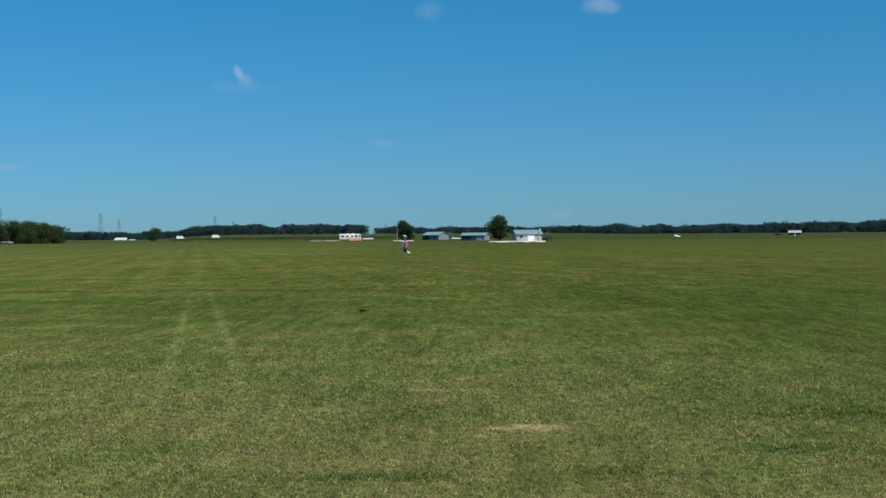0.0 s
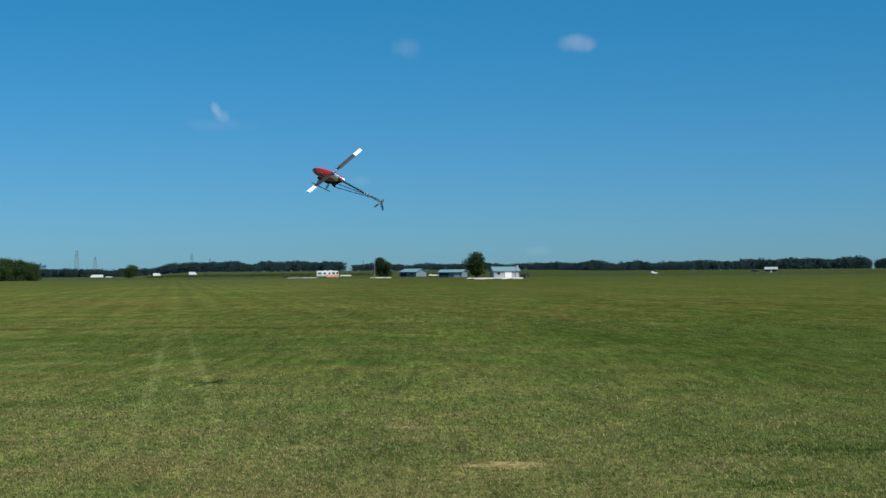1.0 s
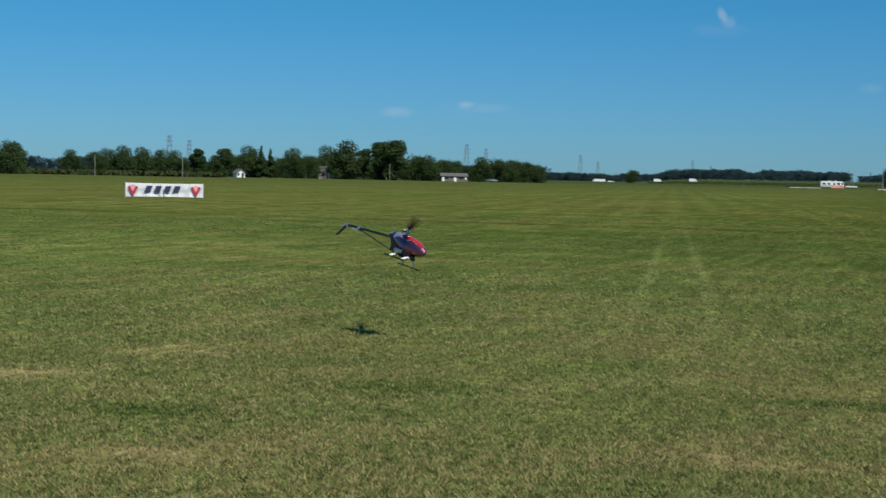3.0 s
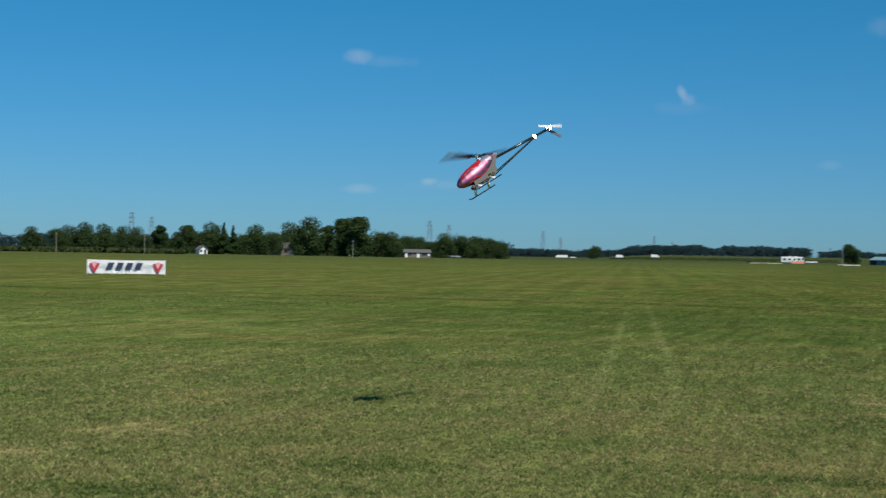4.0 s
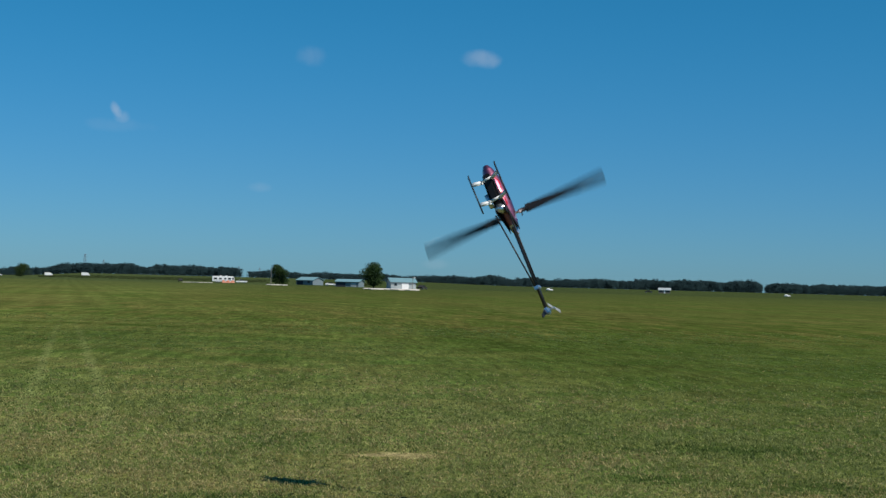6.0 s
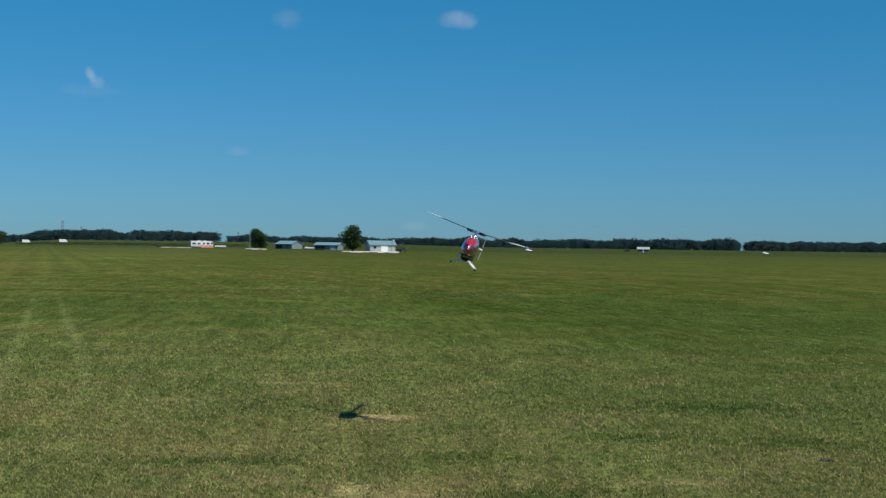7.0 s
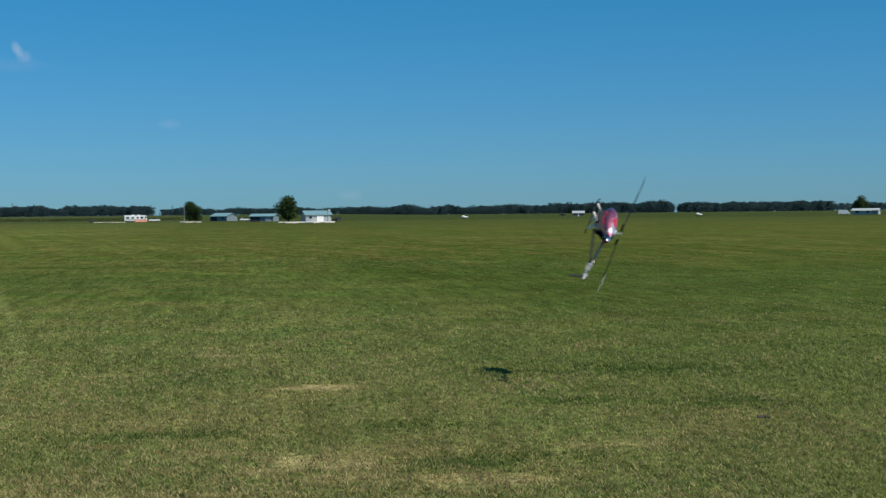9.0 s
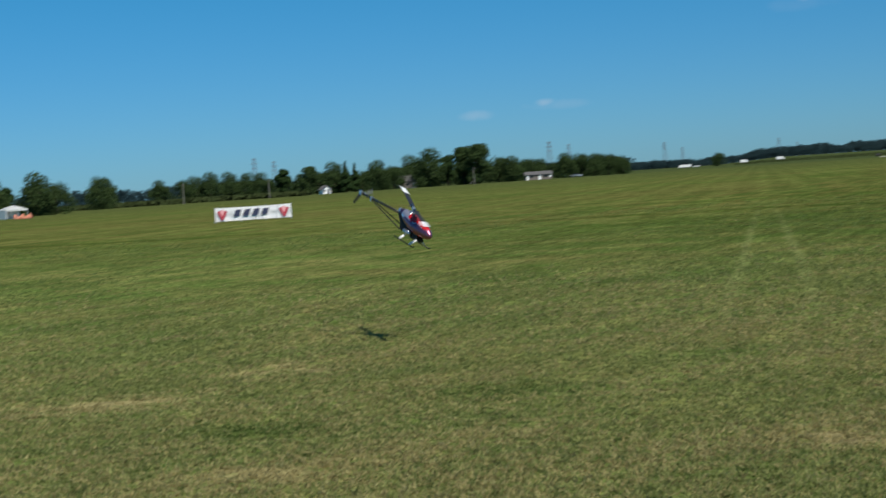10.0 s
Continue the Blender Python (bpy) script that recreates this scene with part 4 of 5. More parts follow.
def build_camp():
    motorhome(3.58, 700, 10.4)
    tarp(3.38, 676, 5.6, 1.3, "orange tarpaulin heaped before the motorhome")
    car(2.88, 690, "white pickup truck parked beside the motorhome", M_WHITE, "pickup_truck", 180)
    car(-0.55, 650, "white car parked between the blue sheds", M_WHITE, "car", 8)
    car(-4.12, 470, "dark car parked beside the pale barn", M_TYRE, "car", 70)
    car(5.2, 622, "dark small vehicle at the lane's end", M_TYRE, "car", 90)
    car(-9.08, 760, "white car standing alone on the grass", M_WHITE, "car", 62)
    car(-18.12, 800, "white car standing far off on the grass", M_WHITE, "car", 64)
    car(10.1, 1000, "white box van far across the field", M_WHITE, "van", 0)
    car(8.75, 960, "white van far across the field", M_WHITE, "van", 0)
    car(12.45, 1050, "white van far across the field", M_WHITE, "van", 180)
    car(12.25, 1050, "white van far across the field", M_WHITE, "van", 180)
    car(11.9, 1020, "white car far across the field", M_WHITE, "car", 0)
    car(16.9, 560, "white car parked before the trees", M_WHITE, "car", 0)
    car(16.5, 560, "silver car parked before the trees", M_STEEL, "car", 0)
    car(-12.9, 870, "dark car near the small white house", M_TYRE, "car", 0)
    car(-23.5, 700, "white van beside the farm building", M_WHITE, "van", 0)
    canopy_tent(20.74, 640, 3.4, 2.6, M_WHITE, "white canopy tent before the trees")
    canopy_tent(38.05, 285, 4.2, 2.5, M_WHITE, "white canopy tent with side walls", 20)
    tarp(37.7, 262, 3.2, 0.9, "orange tarpaulin beside the white tent")
    for az, d, h, lab in ((31.72, 440, 6.0, "slim weathered utility pole"), (28.45, 460, 6.0, "slim weathered utility pole"), (1.75, 590, 6.6, "slim weathered utility pole"), (20.48, 480, 5.6, "slim pale pole before the trees"), (-3.75, 455, 4.0, "yard lamp pole beside the barn")):
        ob = thing("utility_pole", at(az, d), az, lab, "pole")
        bm = bmesh.new(); rod(bm, (0, 0, -0.2), (0, 0, h), 0.11, 0.08, 10)
        part("post", bm, M_WOODPOLE, ob)
        bm = bmesh.new(); box(bm, (0, -0.12, h - 0.5), (0.9, 0.08, 0.08), 0.01)
        part("crossarm", bm, M_WOODPOLE, ob)
        if "lamp" in lab:
            bm = bmesh.new(); box(bm, (0.55, -0.14, h - 0.35), (0.5, 0.4, 0.3), 0.06)
            part("lamp", bm, M_WHITE, ob, "white lamp housing")


build_camp()


def pylon(az, d, h):
    ob = thing("pylon", at(az, d), az + 20, "grey lattice power pylon on the horizon", "pylon", "power line pylons")
    b, t = h * 0.11, h * 0.025
    for sx in (-1, 1):
        for sy in (-1, 1):
            bm = bmesh.new(); rod(bm, (sx * b, sy * b, 0), (sx * t, sy * t, h), 0.17, 0.10, 5)
            part("leg", bm, M_LATTICE, ob)
    bm = bmesh.new()
    n = 9
    for k in range(n):
        z0, z1 = h * k / n, h * (k + 1) / n
        r0, r1 = b + (t - b) * k / n, b + (t - b) * (k + 1) / n
        for sx, sy, ex, ey in ((-1, -1, 1, -1), (1, -1, 1, 1), (1, 1, -1, 1), (-1, 1, -1, -1)):
            rod(bm, (sx * r0, sy * r0, z0), (ex * r1, ey * r1, z1), 0.06, 0.06, 4)
            rod(bm, (ex * r0, ey * r0, z0), (sx * r1, sy * r1, z1), 0.06, 0.06, 4)
    part("lattice", bm, M_LATTICE, ob)
    for z, w in ((0.72, 0.09), (0.85, 0.11), (0.97, 0.08)):
        bm = bmesh.new()
        rod(bm, (-w * h, 0, h * z), (w * h, 0, h * z), 0.2, 0.2, 5)
        rod(bm, (-w * h, 0, h * z), (0, 0, h * (z + 0.035)), 0.12, 0.12, 4)
        rod(bm, (w * h, 0, h * z), (0, 0, h * (z + 0.035)), 0.12, 0.12, 4)
        part("crossarm", bm, M_LATTICE, ob)


for az, d, el in ((28.95, 1500, 1.37), (28.2, 1700, 1.2), (17.5, 1600, 1.27), (16.75, 1900, 1.12), (13.08, 2200, 0.94), (12.4, 2500, 0.70), (8.79, 2700, 0.73), (8.1, 3000, 0.53), (3.0, 2900, 0.42), (2.2, 3200, 0.40)):
    pylon(az, d, d * math.tan(radians(el)) + 1.7)


# ---------------------------------------------------------------- banner on the field
def build_banner():
    bl, br = Vector(at(30.58, 92.5)), Vector(at(27.66, 92.5))
    w, h, z0 = (br - bl).length, 0.86, 0.10
    mid = (bl + br) / 2
    ob = thing("banner", (mid.x, mid.y, 0), 29.1, "white vinyl banner with dark lettering and red emblems", "banner")
    bm = bmesh.new()
    n = 40
    cols = []
    for i in range(n + 1):
        x = -w / 2 + w * i / n
        sag = 0.03 * math.sin(math.pi * i / n)
        wave = 0.025 * math.sin(i * 0.9)
        cols.append([bm.verts.new((x, wave * (1 - j), z0 + h * j + (-sag if j else sag * 0.3))) for j in (0, 0.5, 1)])
    for i in range(n):
        for j in range(2):
            bm.faces.new((cols[i][j], cols[i + 1][j], cols[i + 1][j + 1], cols[i][j + 1]))
    bmesh.ops.solidify(bm, geom=bm.faces[:], thickness=0.01)
    part("cloth", bm, M_BANNER, ob, smooth=True)
    for x in (-w / 2, -w / 6, w / 6, w / 2):
        bm = bmesh.new(); rod(bm, (x, 0.05, 0), (x, 0.05, z0 + h + 0.04), 0.025)
        part("stake", bm, M_STEEL, ob)
    # leaning dark blocks in place of the lettering
    for k, x in enumerate((-0.97, -0.40, 0.17, 0.74)):
        bm = bmesh.new()
        hw, hh, sh = 0.18, 0.20, 0.08
        zc = z0 + h * 0.56
        outer = [(-hw - sh, -hh), (hw - sh, -hh), (hw + sh, hh), (-hw + sh, hh)]
        prism(bm, [(x + px, zc + pz) for px, pz in outer], -0.075, -0.055)
        part("letter_block", bm, M_NAVY, ob, "dark blue slanted block")
    for s in (-1, 1):
        cx, cz = s * w * 0.405, z0 + h * 0.50
        bm = bmesh.new()
        pts = [(cx + 0.22 * math.cos(radians(a)), cz + 0.06 + 0.26 * math.sin(radians(a))) for a in range(90, 450, 45)]
        prism(bm, pts, -0.07, -0.058)
        e = part("emblem", bm, M_PINKPRINT, ob, "pale red emblem")
        bm = bmesh.new()
        prism(bm, [(cx - 0.32, cz + 0.18), (cx - 0.17, cz + 0.24), (cx, cz - 0.12), (cx + 0.17, cz + 0.24), (cx + 0.32, cz + 0.18), (cx + 0.05, cz - 0.34), (cx - 0.05, cz - 0.34)], -0.088, -0.074)
        part("chevron", bm, M_REDPRINT, e)


build_banner()


def turf_clod(x, y):
    ob = thing("turf_clod", (x, y, 0), 15, "small dark clod of turf on the mown grass", "clod")
    rng = random.Random(3)
    bm = bmesh.new()
    for k in range(4):
        ball(bm, (-0.035 + 0.024 * k, rng.uniform(-0.012, 0.012), 0.012), 0.018 + 0.006 * rng.random(), 2, (1.1, 0.9, 0.7))
    for v in bm.verts:
        v.co += noise.noise_vector(v.co * 60) * 0.006
    part("lump", bm, M_TYRE, ob, smooth=True)


turf_clod(4.31, 11.55)


# ---------------------------------------------------------------- the model helicopter: x to the nose, z up
def build_helicopter():
    heli = new("model_helicopter")
    tagged(heli, "radio-controlled helicopter with glossy red and plum canopy", "model helicopter")
    # canopy: rings from nose to tail
    rings = [(0.400, 0.004, 0.004, -0.012), (0.388, 0.026, 0.030, -0.010), (0.350, 0.048, 0.058, -0.006), (0.29, 0.066, 0.080, 0.0), (0.21, 0.080, 0.097, 0.006),
             (0.12, 0.084, 0.104, 0.014), (0.04, 0.080, 0.100, 0.026), (-0.04, 0.070, 0.084, 0.045), (-0.11, 0.054, 0.060, 0.062), (-0.17, 0.034, 0.036, 0.070), (-0.21, 0.018, 0.020, 0.072)]
    bm = bmesh.new()
    seg, slim = 64, 0.90
    fine = []
    for i in range(len(rings) - 1):
        for k in range(6):
            s = k / 6
            fine.append(tuple(rings[i][j] * (1 - s) + rings[i + 1][j] * s for j in range(4)))
    fine.append(rings[-1])
    loops = []
    for x, w, h, z in fine:
        loop = []
        for k in range(seg):
            cs, sn = math.cos(2 * math.pi * k / seg), math.sin(2 * math.pi * k / seg)
            loop.append(bm.verts.new((x, slim * w * sn, z + slim * h * cs)))
        loops.append(loop)
    for i in range(len(fine) - 1):
        for k in range(seg):
            k2 = (k + 1) % seg
            f = bm.faces.new((loops[i][k], loops[i][k2], loops[i + 1][k2], loops[i + 1][k]))
            c = f.calc_center_median()
            # sweeping colour bands: red crown, silver flash, plum flank, white tail
            line = 0.050 + 0.05 * (0.22 - c.x) + 0.010 * math.sin(34 * c.x + 1.0)
            flash = 0.004 + 0.034 * max(0.0, 0.22 - c.x) * (1 + 0.6 * math.sin(47 * c.x))
            if c.x < -0.150 - 0.25 * (c.z - 0.06):
                f.material_index = 2
            elif c.z > line and c.x > 0.02 + 0.3 * (c.z - 0.07):
                f.material_index = 0
            elif c.z > line - flash and -0.10 < c.x < 0.28:
                f.material_index = 2
            elif line - 0.108 < c.z < line - 0.096 and 0.0 < c.x < 0.28:
                f.material_index = 0
            else:
                f.material_index = 1
    bm.faces.new(loops[-1])
    part("canopy", bm, [M_CANOPY_RED, M_CANOPY_DARK, M_CANOPY_SILVER], heli, "glossy red canopy with silver flash and plum flanks", True)
    # side frames under and behind the canopy
    for s in (-1, 1):
        bm = bmesh.new()
        prism(bm, [(0.25, -0.112), (0.22, -0.04), (0.02, 0.02), (-0.15, 0.07), (-0.19, 0.055), (-0.14, 0.015), (-0.085, -0.045), (-0.075, -0.098), (-0.03, -0.112), (-0.01, -0.085), (0.05, -0.082), (0.07, -0.115)], s * 0.040 - 0.002, s * 0.040 + 0.002)
        part("side_frame", bm, M_CARBON, heli, "black carbon side plate")
    bm = bmesh.new()
    box(bm, (0.16, 0, -0.108), (0.24, 0.062, 0.035), 0.008)
    box(bm, (0.0, 0, -0.055), (0.09, 0.072, 0.06), 0.01)
    part("battery_tray", bm, M_CARBON, heli)
    bm = bmesh.new(); rod(bm, (-0.02, 0, -0.10), (-0.02, 0, -0.02), 0.035, 0.035, 16)
    part("motor", bm, M_ALLOY, heli, "bare metal motor can", True)
    bm = bmesh.new(); rod(bm, (0.02, -0.055, -0.085), (0.13, -0.06, -0.085), 0.022, 0.022, 14)
    part("servo_pack", bm, M_ALLOY, heli, "bright metal cylinder under the frame", True)
    # boom and tail
    bm = bmesh.new(); rod(bm, (-0.12, 0, 0.045), (-0.90, 0, 0.006), 0.0145, 0.0145, 14)
    part("tail_boom", bm, M_BOOM, heli, "slim black tail boom", True)
    for s in (-1, 1):
        bm = bmesh.new(); rod(bm, (-0.06, s * 0.055, -0.10), (-0.70, s * 0.012, 0.006), 0.006, 0.006, 8)
        part("boom_brace", bm, M_CARBON, heli, "", True)
    bm = bmesh.new(); box(bm, (-0.70, 0, 0.012), (0.03, 0.045, 0.045), 0.006)
    part("brace_clamp", bm, M_ALLOY, heli)
    bm = bmesh.new(); box(bm, (-0.905, 0, 0.005), (0.055, 0.04, 0.045), 0.008)
    part("tail_gearbox", bm, M_ALLOY, heli)
    bm = bmesh.new(); prism(bm, [(-0.885, -0.01), (-0.925, -0.01), (-0.985, -0.135), (-0.975, -0.145), (-0.955, -0.135)], -0.012, -0.006)
    part("tail_fin", bm, M_CARBON, heli, "black raked tail fin")
    tail_rotor = new("tail_rotor", finish(rod(bmesh.new(), (0, 0, 0), (0, 0.035, 0), 0.012, 0.010, 10), "tail_rotor", M_ALLOY))
    tail_rotor.parent = heli
    for s in (-1, 1):
        bm = bmesh.new(); box(bm, (0, 0.03, s * 0.078), (0.026, 0.004, 0.11), 0.0015)
        part("tail_blade", bm, M_TAILBLADE, tail_rotor, "pale grey tail rotor blade")
    # landing gear
    for x in (0.235, 0.055):
        bm = bmesh.new()
        for s in (-1, 1):
            rod(bm, (x, s * 0.035, -0.115), (x - 0.012, s * 0.115, -0.172), 0.011, 0.009, 8)
            box(bm, (x - 0.006, s * 0.075, -0.142), (0.035, 0.085, 0.008), 0.003, Matrix.Translation((x, s * 0.075, -0.142)) @ Matrix.Rotation(-s * 0.62, 4, "X") @ Matrix.Translation((-x, -s * 0.075, 0.142)))
        rod(bm, (x, -0.04, -0.118), (x, 0.04, -0.118), 0.012, 0.012, 8)
        part("skid_strut", bm, M_STRUT, heli, "white landing strut", True)
    for s in (-1, 1):
        bm = bmesh.new()
        rod(bm, (0.29, s * 0.118, -0.176), (-0.03, s * 0.118, -0.176), 0.0065, 0.0065, 8)
        rod(bm, (0.29, s * 0.118, -0.176), (0.32, s * 0.118, -0.162), 0.0065, 0.005, 8)
        part("skid_pipe", bm, M_CARBON, heli, "", True)
    # mast and head
    bm = bmesh.new()
    rod(bm, (0, 0, 0.06), (0, 0, 0.175), 0.0075, 0.0075, 10)
    rod(bm, (0, 0, 0.112), (0, 0, 0.128), 0.032, 0.03, 18)
    for a in (60, 180, 300):
        rod(bm, (0.03 * math.cos(radians(a)), 0.03 * math.sin(radians(a)), 0.12), (0.04 * math.cos(radians(a)), 0.04 * math.sin(radians(a)), 0.05), 0.004, 0.004, 6)
    part("mast", bm, M_ALLOY, heli, "bright mast with swashplate", True)
    bm = bmesh.new()
    box(bm, (0, 0, 0.0), (0.06, 0.035, 0.03), 0.006)
    rod(bm, (-0.10, 0, 0), (0.10, 0, 0), 0.009, 0.009, 10)
    rotor = new("main_rotor", finish(bm, "main_rotor", M_ALLOY))
    rotor.parent = heli
    tagged(rotor, "bright metal rotor head")
    for s in (-1, 1):
        bm = bmesh.new()
        box(bm, (s * 0.10, 0, 0), (0.09, 0.032, 0.026), 0.006)
        rod(bm, (s * 0.08, 0, 0), (s * 0.08, s * 0.045, -0.004), 0.006, 0.005, 8)
        part("blade_grip", bm, M_BOOM, rotor)
        for nm, r0, r1, mat in (("blade", 0.12, 0.585, M_BLADEGREY), ("blade_tip", 0.585, 0.79, M_BLADETIP)):
            bm = bmesh.new()
            prof = [(0.030, 0.0), (0.024, 0.004), (0.005, 0.0045), (-0.036, 0.0006), (-0.036, -0.0006), (0.005, -0.003), (0.024, -0.003)]
            tilt = radians(5)
            a = [bm.verts.new((s * r0, s * p * math.cos(tilt), q + p * math.sin(tilt) + 0.03 * r0)) for p, q in prof]
            k = 0.9 if r1 > 0.7 else 1.0
            b = [bm.verts.new((s * r1, s * p * k * math.cos(tilt), q * k + p * k * math.sin(tilt) + 0.03 * r1)) for p, q in prof]
            for cap in (a, list(reversed(b))):
                bm.faces.new(cap).material_index = 1
            for i in range(len(prof)):
                j = (i + 1) % len(prof)
                f = bm.faces.new((a[i], b[i], b[j], a[j]))
                f.material_index = 1 if i in (3, 4, 5) else 0
            part(nm, bm, [mat, M_BLADEGREY], rotor, "white outer end of a rotor blade" if nm == "blade_tip" else "dark rotor blade")
    return heli, rotor, tail_rotor


helicopter, main_rotor, tail_rotor = build_helicopter()

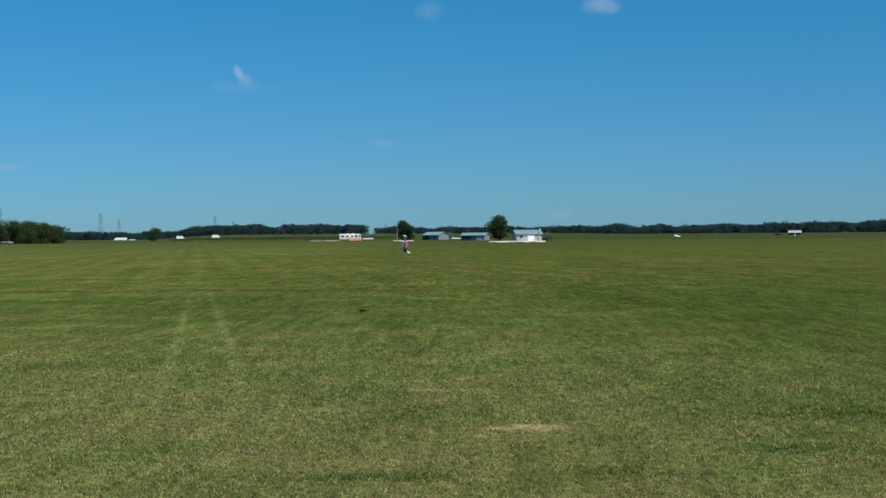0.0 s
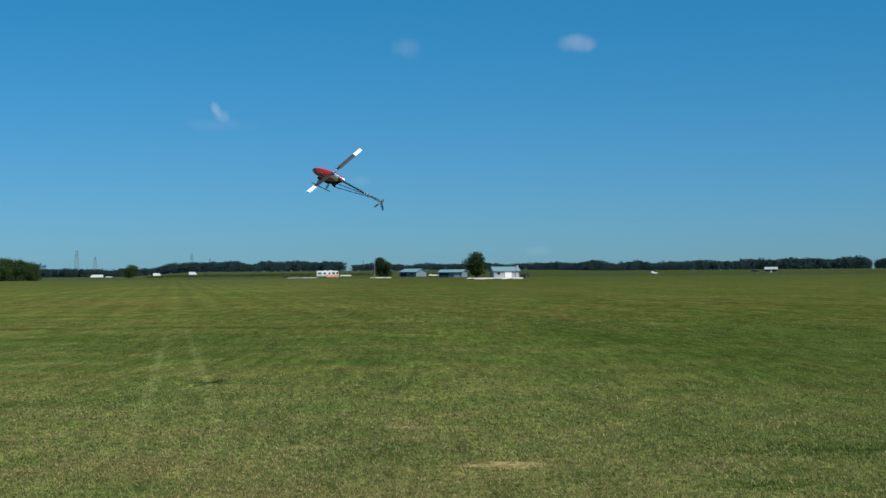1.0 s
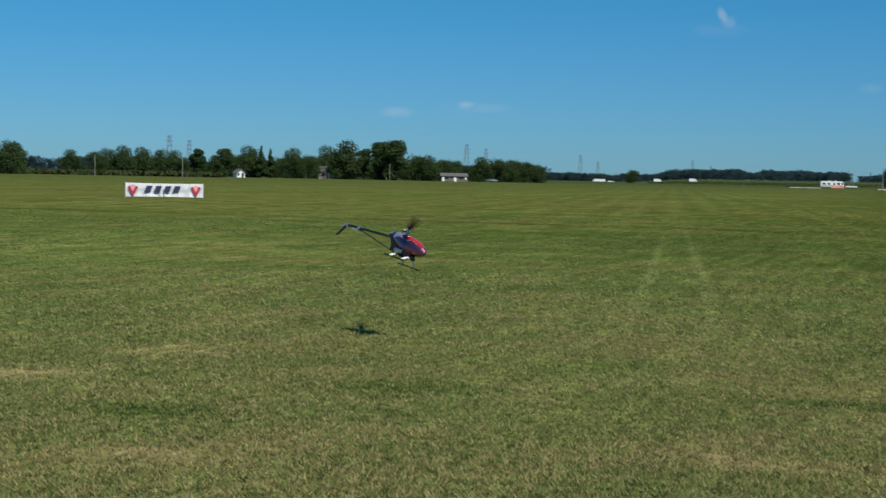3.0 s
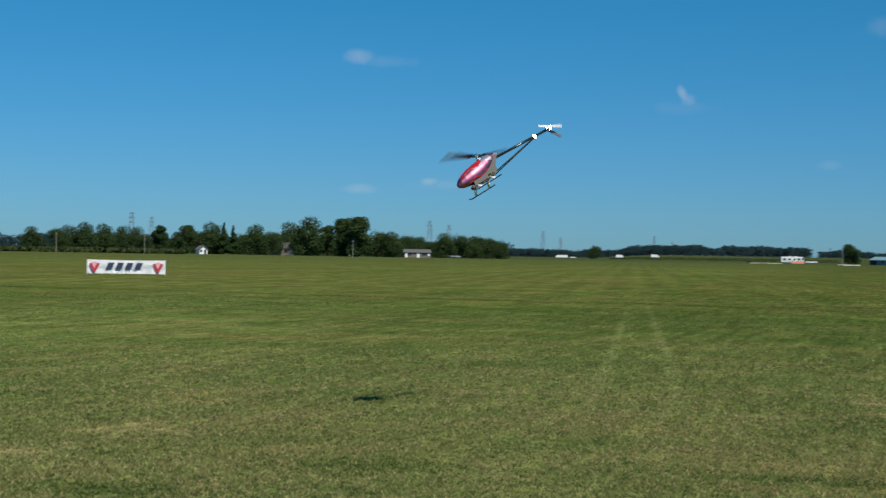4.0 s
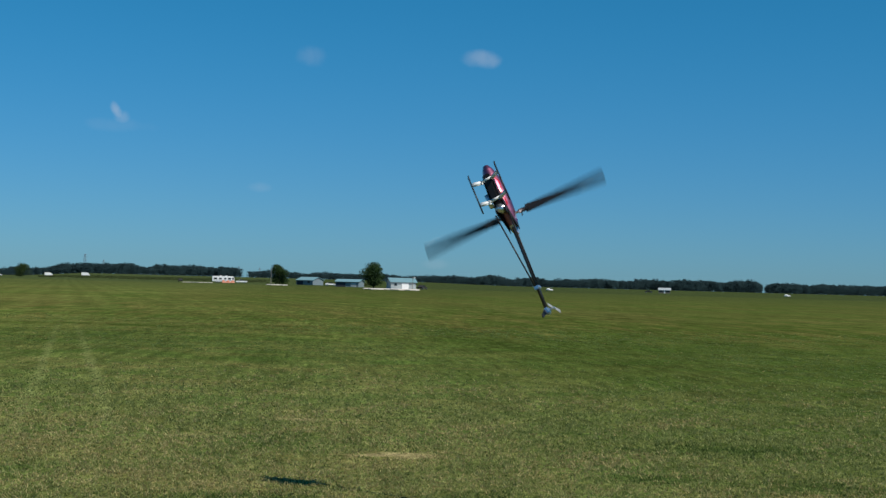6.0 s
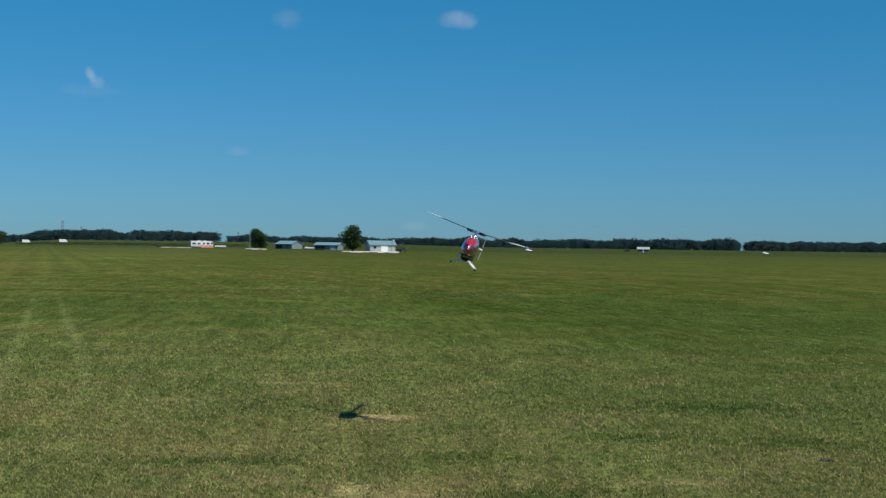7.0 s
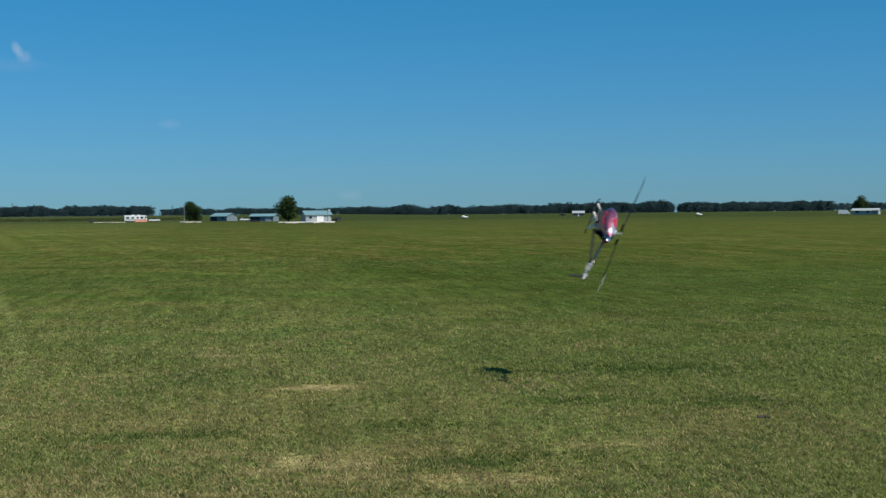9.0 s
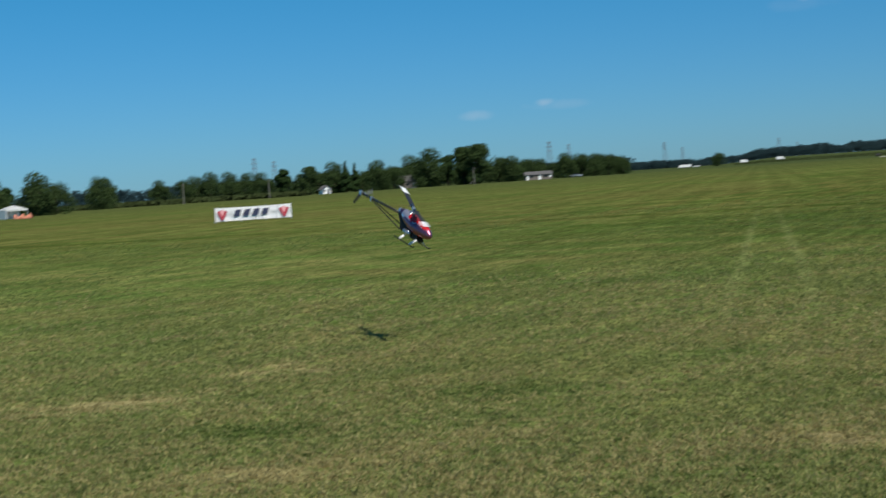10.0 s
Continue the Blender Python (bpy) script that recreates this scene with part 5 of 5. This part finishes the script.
# seconds, place and turn (quaternion) of the model helicopter, and the angle of its rotor
FLIGHT = [
    (0.0, -0.93, 37.00, 1.66, 0.717, 0.045, 0.027, -0.695, 0),
    (0.1, -1.01, 36.60, 1.28, 0.716, 0.030, 0.011, -0.697, 65),
    (0.2, -1.07, 36.21, 1.14, 0.715, 0.056, -0.013, -0.697, 0),
    (0.3, -1.13, 35.81, 0.99, 0.718, 0.003, 0.030, -0.695, 85),
    (0.4, -1.15, 35.41, 0.90, 0.716, -0.014, 0.061, -0.696, 0),
    (0.5, -1.18, 35.02, 0.93, 0.713, 0.000, 0.024, -0.700, 125),
    (0.6, -1.22, 33.52, 1.25, 0.812, 0.092, -0.012, -0.577, 65),
    (0.7, -1.22, 30.76, 2.07, 0.892, 0.221, -0.139, -0.369, 100),
    (0.8, -1.33, 28.00, 2.73, 0.872, 0.317, -0.244, 0.282, 55),
    (0.9, -1.36, 26.13, 3.20, 0.548, 0.282, -0.407, 0.674, 170),
    (1.0, -1.41, 24.25, 3.47, 0.193, 0.173, -0.318, 0.912, 87),
    (1.1, -1.51, 22.76, 3.39, -0.132, -0.003, -0.367, 0.921, 5),
    (1.2, -1.73, 22.18, 3.11, -0.332, -0.122, -0.238, 0.905, 110),
    (1.3, -1.94, 21.61, 2.60, -0.480, -0.085, -0.148, 0.860, 50),
    (1.4, -2.18, 21.06, 1.88, -0.693, 0.137, -0.224, 0.672, 0),
    (1.5, -2.25, 20.45, 1.12, -0.674, 0.040, -0.118, 0.728, 65),
    (1.6, -2.32, 19.85, 0.70, -0.740, 0.032, -0.086, 0.666, 5),
    (1.7, -2.30, 19.28, 0.79, -0.872, 0.047, -0.035, 0.486, 155),
    (1.8, -2.29, 18.75, 1.16, -0.962, -0.058, 0.128, 0.232, 65),
    (1.9, -2.47, 18.15, 1.66, -0.919, -0.269, 0.284, -0.054, 40),
    (2.0, -2.66, 17.65, 2.25, 0.752, 0.280, -0.447, 0.396, 25),
    (2.1, -2.83, 16.95, 2.61, -0.419, -0.358, 0.417, -0.722, 170),
    (2.2, -3.02, 16.21, 2.84, -0.154, -0.238, 0.419, -0.862, 95),
    (2.3, -3.27, 15.39, 2.78, -0.041, -0.147, 0.402, -0.903, 5),
    (2.4, -3.56, 15.29, 2.48, 0.311, -0.150, 0.285, -0.894, 105),
    (2.5, -3.87, 15.20, 1.97, 0.508, -0.090, 0.197, -0.833, 23),
    (2.6, -4.20, 14.93, 1.19, 0.649, 0.039, 0.098, -0.753, 75),
    (2.7, -4.67, 14.65, 0.56, 0.794, -0.116, 0.096, -0.589, 10),
    (2.8, -4.93, 14.40, 0.44, 0.926, -0.053, 0.114, -0.356, 130),
    (2.9, -5.04, 14.23, 0.69, 0.981, -0.069, 0.129, -0.129, 130),
    (3.0, -5.23, 14.37, 0.99, 0.943, -0.206, 0.143, -0.220, 140),
    (3.1, -5.37, 14.34, 1.21, 0.860, -0.208, 0.150, -0.442, 0),
    (3.2, -5.49, 14.43, 1.44, 0.708, -0.435, 0.075, -0.551, 140),
    (4.3, -2.68, 14.34, 2.69, 0.065, 0.570, -0.172, -0.801, 50),
    (4.4, -2.18, 14.11, 2.69, 0.092, 0.503, -0.076, -0.856, 120),
    (4.5, -1.72, 13.87, 2.64, 0.063, -0.457, 0.088, 0.883, 41),
    (4.6, -1.26, 13.49, 2.51, -0.106, 0.429, -0.003, -0.897, 135),
    (4.7, -0.80, 12.93, 2.32, -0.024, 0.433, -0.250, -0.866, 15),
    (4.8, -0.45, 12.82, 2.06, -0.020, 0.377, -0.300, -0.876, 90),
    (4.9, -0.12, 12.41, 1.74, 0.013, 0.351, -0.220, -0.910, 40),
    (5.0, 0.16, 12.17, 1.38, 0.006, -0.299, 0.137, 0.944, 80),
    (5.1, 0.44, 11.77, 1.01, 0.024, 0.288, -0.223, -0.931, 5),
    (5.2, 0.56, 11.33, 0.74, 0.057, 0.222, -0.272, -0.935, 45),
    (5.3, 0.59, 10.85, 0.74, 0.046, 0.088, -0.258, -0.961, 50),
    (5.4, 0.60, 10.75, 0.98, 0.103, -0.103, -0.222, -0.964, 60),
    (5.5, 0.67, 10.62, 1.40, 0.283, -0.185, -0.303, -0.891, 79),
    (5.6, 0.76, 10.66, 1.75, 0.252, -0.297, -0.409, -0.825, 75),
    (5.7, 0.90, 10.82, 2.00, 0.304, -0.336, -0.431, -0.781, 25),
    (5.8, 1.06, 10.89, 2.17, 0.300, -0.398, -0.384, -0.777, 95),
    (5.9, 1.25, 11.12, 2.26, 0.153, -0.520, -0.461, -0.703, 20),
    (6.0, 1.43, 11.28, 2.30, 0.165, -0.554, -0.538, -0.614, 96),
    (6.1, 1.72, 11.86, 2.20, 0.228, -0.577, -0.599, -0.507, 20),
    (6.2, 2.00, 12.44, 2.03, 0.146, -0.648, -0.550, -0.506, 95),
    (7.3, 1.19, 14.23, 1.04, 0.649, 0.170, 0.386, -0.633, 65),
    (7.4, 1.09, 14.43, 0.68, 0.778, 0.153, 0.290, -0.535, 170),
    (7.5, 1.20, 14.61, 0.60, 0.931, 0.144, 0.170, -0.288, 124),
    (7.6, 1.24, 14.51, 0.47, 0.954, 0.019, -0.000, -0.298, 90),
    (7.7, 1.30, 14.41, 0.30, 0.818, -0.154, 0.048, -0.552, 25),
    (7.8, 1.42, 14.31, 0.27, 0.690, -0.053, 0.016, -0.722, 50),
    (7.9, 1.57, 14.65, 0.27, 0.536, -0.115, 0.045, -0.835, 70),
    (8.0, 1.74, 14.97, 0.45, 0.360, -0.178, -0.010, -0.916, 28),
    (8.1, 2.03, 15.47, 0.72, 0.294, -0.152, 0.037, -0.943, 45),
    (8.2, 2.42, 15.92, 1.12, 0.136, -0.298, 0.275, -0.904, 95),
    (8.3, 2.64, 15.64, 1.44, -0.362, -0.334, 0.150, -0.857, 165),
    (8.4, 2.75, 15.14, 1.67, -0.436, -0.397, 0.129, -0.797, 115),
    (8.5, 2.96, 14.63, 1.84, 0.305, 0.585, 0.208, 0.722, 87),
    (8.6, 3.18, 14.67, 1.82, -0.478, -0.482, 0.040, -0.733, 120),
    (8.7, 3.48, 14.70, 1.82, -0.261, -0.679, -0.257, -0.636, 80),
    (8.8, 3.78, 14.73, 1.72, -0.398, -0.639, -0.129, -0.646, 135),
    (8.9, 3.98, 14.76, 1.55, -0.263, -0.748, -0.301, -0.529, 75),
    (9.0, 3.84, 14.84, 1.54, 0.326, 0.780, 0.295, 0.446, 95),
    (9.1, 3.03, 15.01, 1.82, -0.200, -0.895, -0.125, -0.378, 70),
    (9.2, 2.11, 15.18, 2.18, 0.255, -0.778, 0.058, -0.571, 70),
    (9.3, 1.00, 15.52, 2.50, 0.295, -0.518, 0.411, -0.690, 35),
    (9.4, -0.23, 15.76, 2.70, 0.448, -0.337, 0.618, -0.550, 125),
    (9.5, -1.48, 15.92, 2.75, 0.637, -0.258, 0.596, -0.416, 60),
    (9.6, -2.66, 15.67, 2.60, 0.736, -0.201, 0.574, -0.296, 165),
    (9.7, -3.69, 15.35, 2.40, 0.793, -0.151, 0.542, -0.235, 65),
    (9.8, -4.63, 14.98, 2.04, 0.842, -0.120, 0.522, -0.067, 145),
    (9.9, -5.54, 14.78, 1.74, 0.908, -0.112, 0.395, -0.078, 50),
    (10.0, -6.23, 14.59, 1.28, 0.950, -0.028, 0.209, -0.230, 151),
]


def motions():
    from_rows = [(r[0], Vector(r[1:4]), Quaternion(r[4:8])) for r in FLIGHT]
    for i in range(1, len(from_rows)):
        from_rows[i][2].make_compatible(from_rows[i - 1][2])
    rows = []
    for i, (t, p, q) in enumerate(from_rows):
        rows.append((t, Matrix.LocRotScale(p, q, None)))
        if i + 1 == len(from_rows):
            break
        t2, p2, q2 = from_rows[i + 1]
        gap, turn = t2 - t, q.rotation_difference(q2).angle
        turn = min(turn, 2 * math.pi - turn)
        if gap > 0.2:      # the unseen stretches: a smooth arc with the speeds at both ends
            v1 = (p - from_rows[i - 1][1]) / (t - from_rows[i - 1][0])
            v2 = (from_rows[i + 2][1] - p2) / (from_rows[i + 2][0] - t2)
            n = 11
            for k in range(1, n):
                s = k / n
                h = ((2 * s ** 3 - 3 * s ** 2 + 1), (s ** 3 - 2 * s ** 2 + s), (-2 * s ** 3 + 3 * s ** 2), (s ** 3 - s ** 2))
                pos = p * h[0] + v1 * gap * h[1] + p2 * h[2] + v2 * gap * h[3]
                pos.z = max(pos.z, 0.75)
                rows.append((t + gap * s, Matrix.LocRotScale(pos, q.slerp(q2, s), None)))
        elif turn > radians(50):
            rows.append(((t + t2) / 2 + 0.001, Matrix.LocRotScale((p + p2) / 2, q.slerp(q2, 0.5), None)))
    walk(helicopter, rows)
    # the rotor turns clockwise; its angle at the known moments, three rows to a tenth of a second
    spin, angle = [], FLIGHT[0][8]
    last_t, last_a = 0.0, FLIGHT[0][8]
    spin.append((0.0, angle))
    for r in FLIGHT[1:]:
        t, a = r[0], r[8]
        steps = round((t - last_t) * 30)
        need = (last_a - a) % 180 + 180 * round(((steps * 78) - ((last_a - a) % 180)) / 180)
        if need / steps > 86:
            need -= 180
        for k in range(1, steps + 1):
            spin.append((last_t + k / 30, angle - need * k / steps))
        angle -= need
        last_t, last_a = t, a
    walk(main_rotor, [(t, pose(0, 0, 0.165, 0, 0, a)) for t, a in spin])
    walk(tail_rotor, [(k / 30, pose(-0.905, 0.028, 0.006, 0, 71.0 * k, 0)) for k in range(301)])


motions()
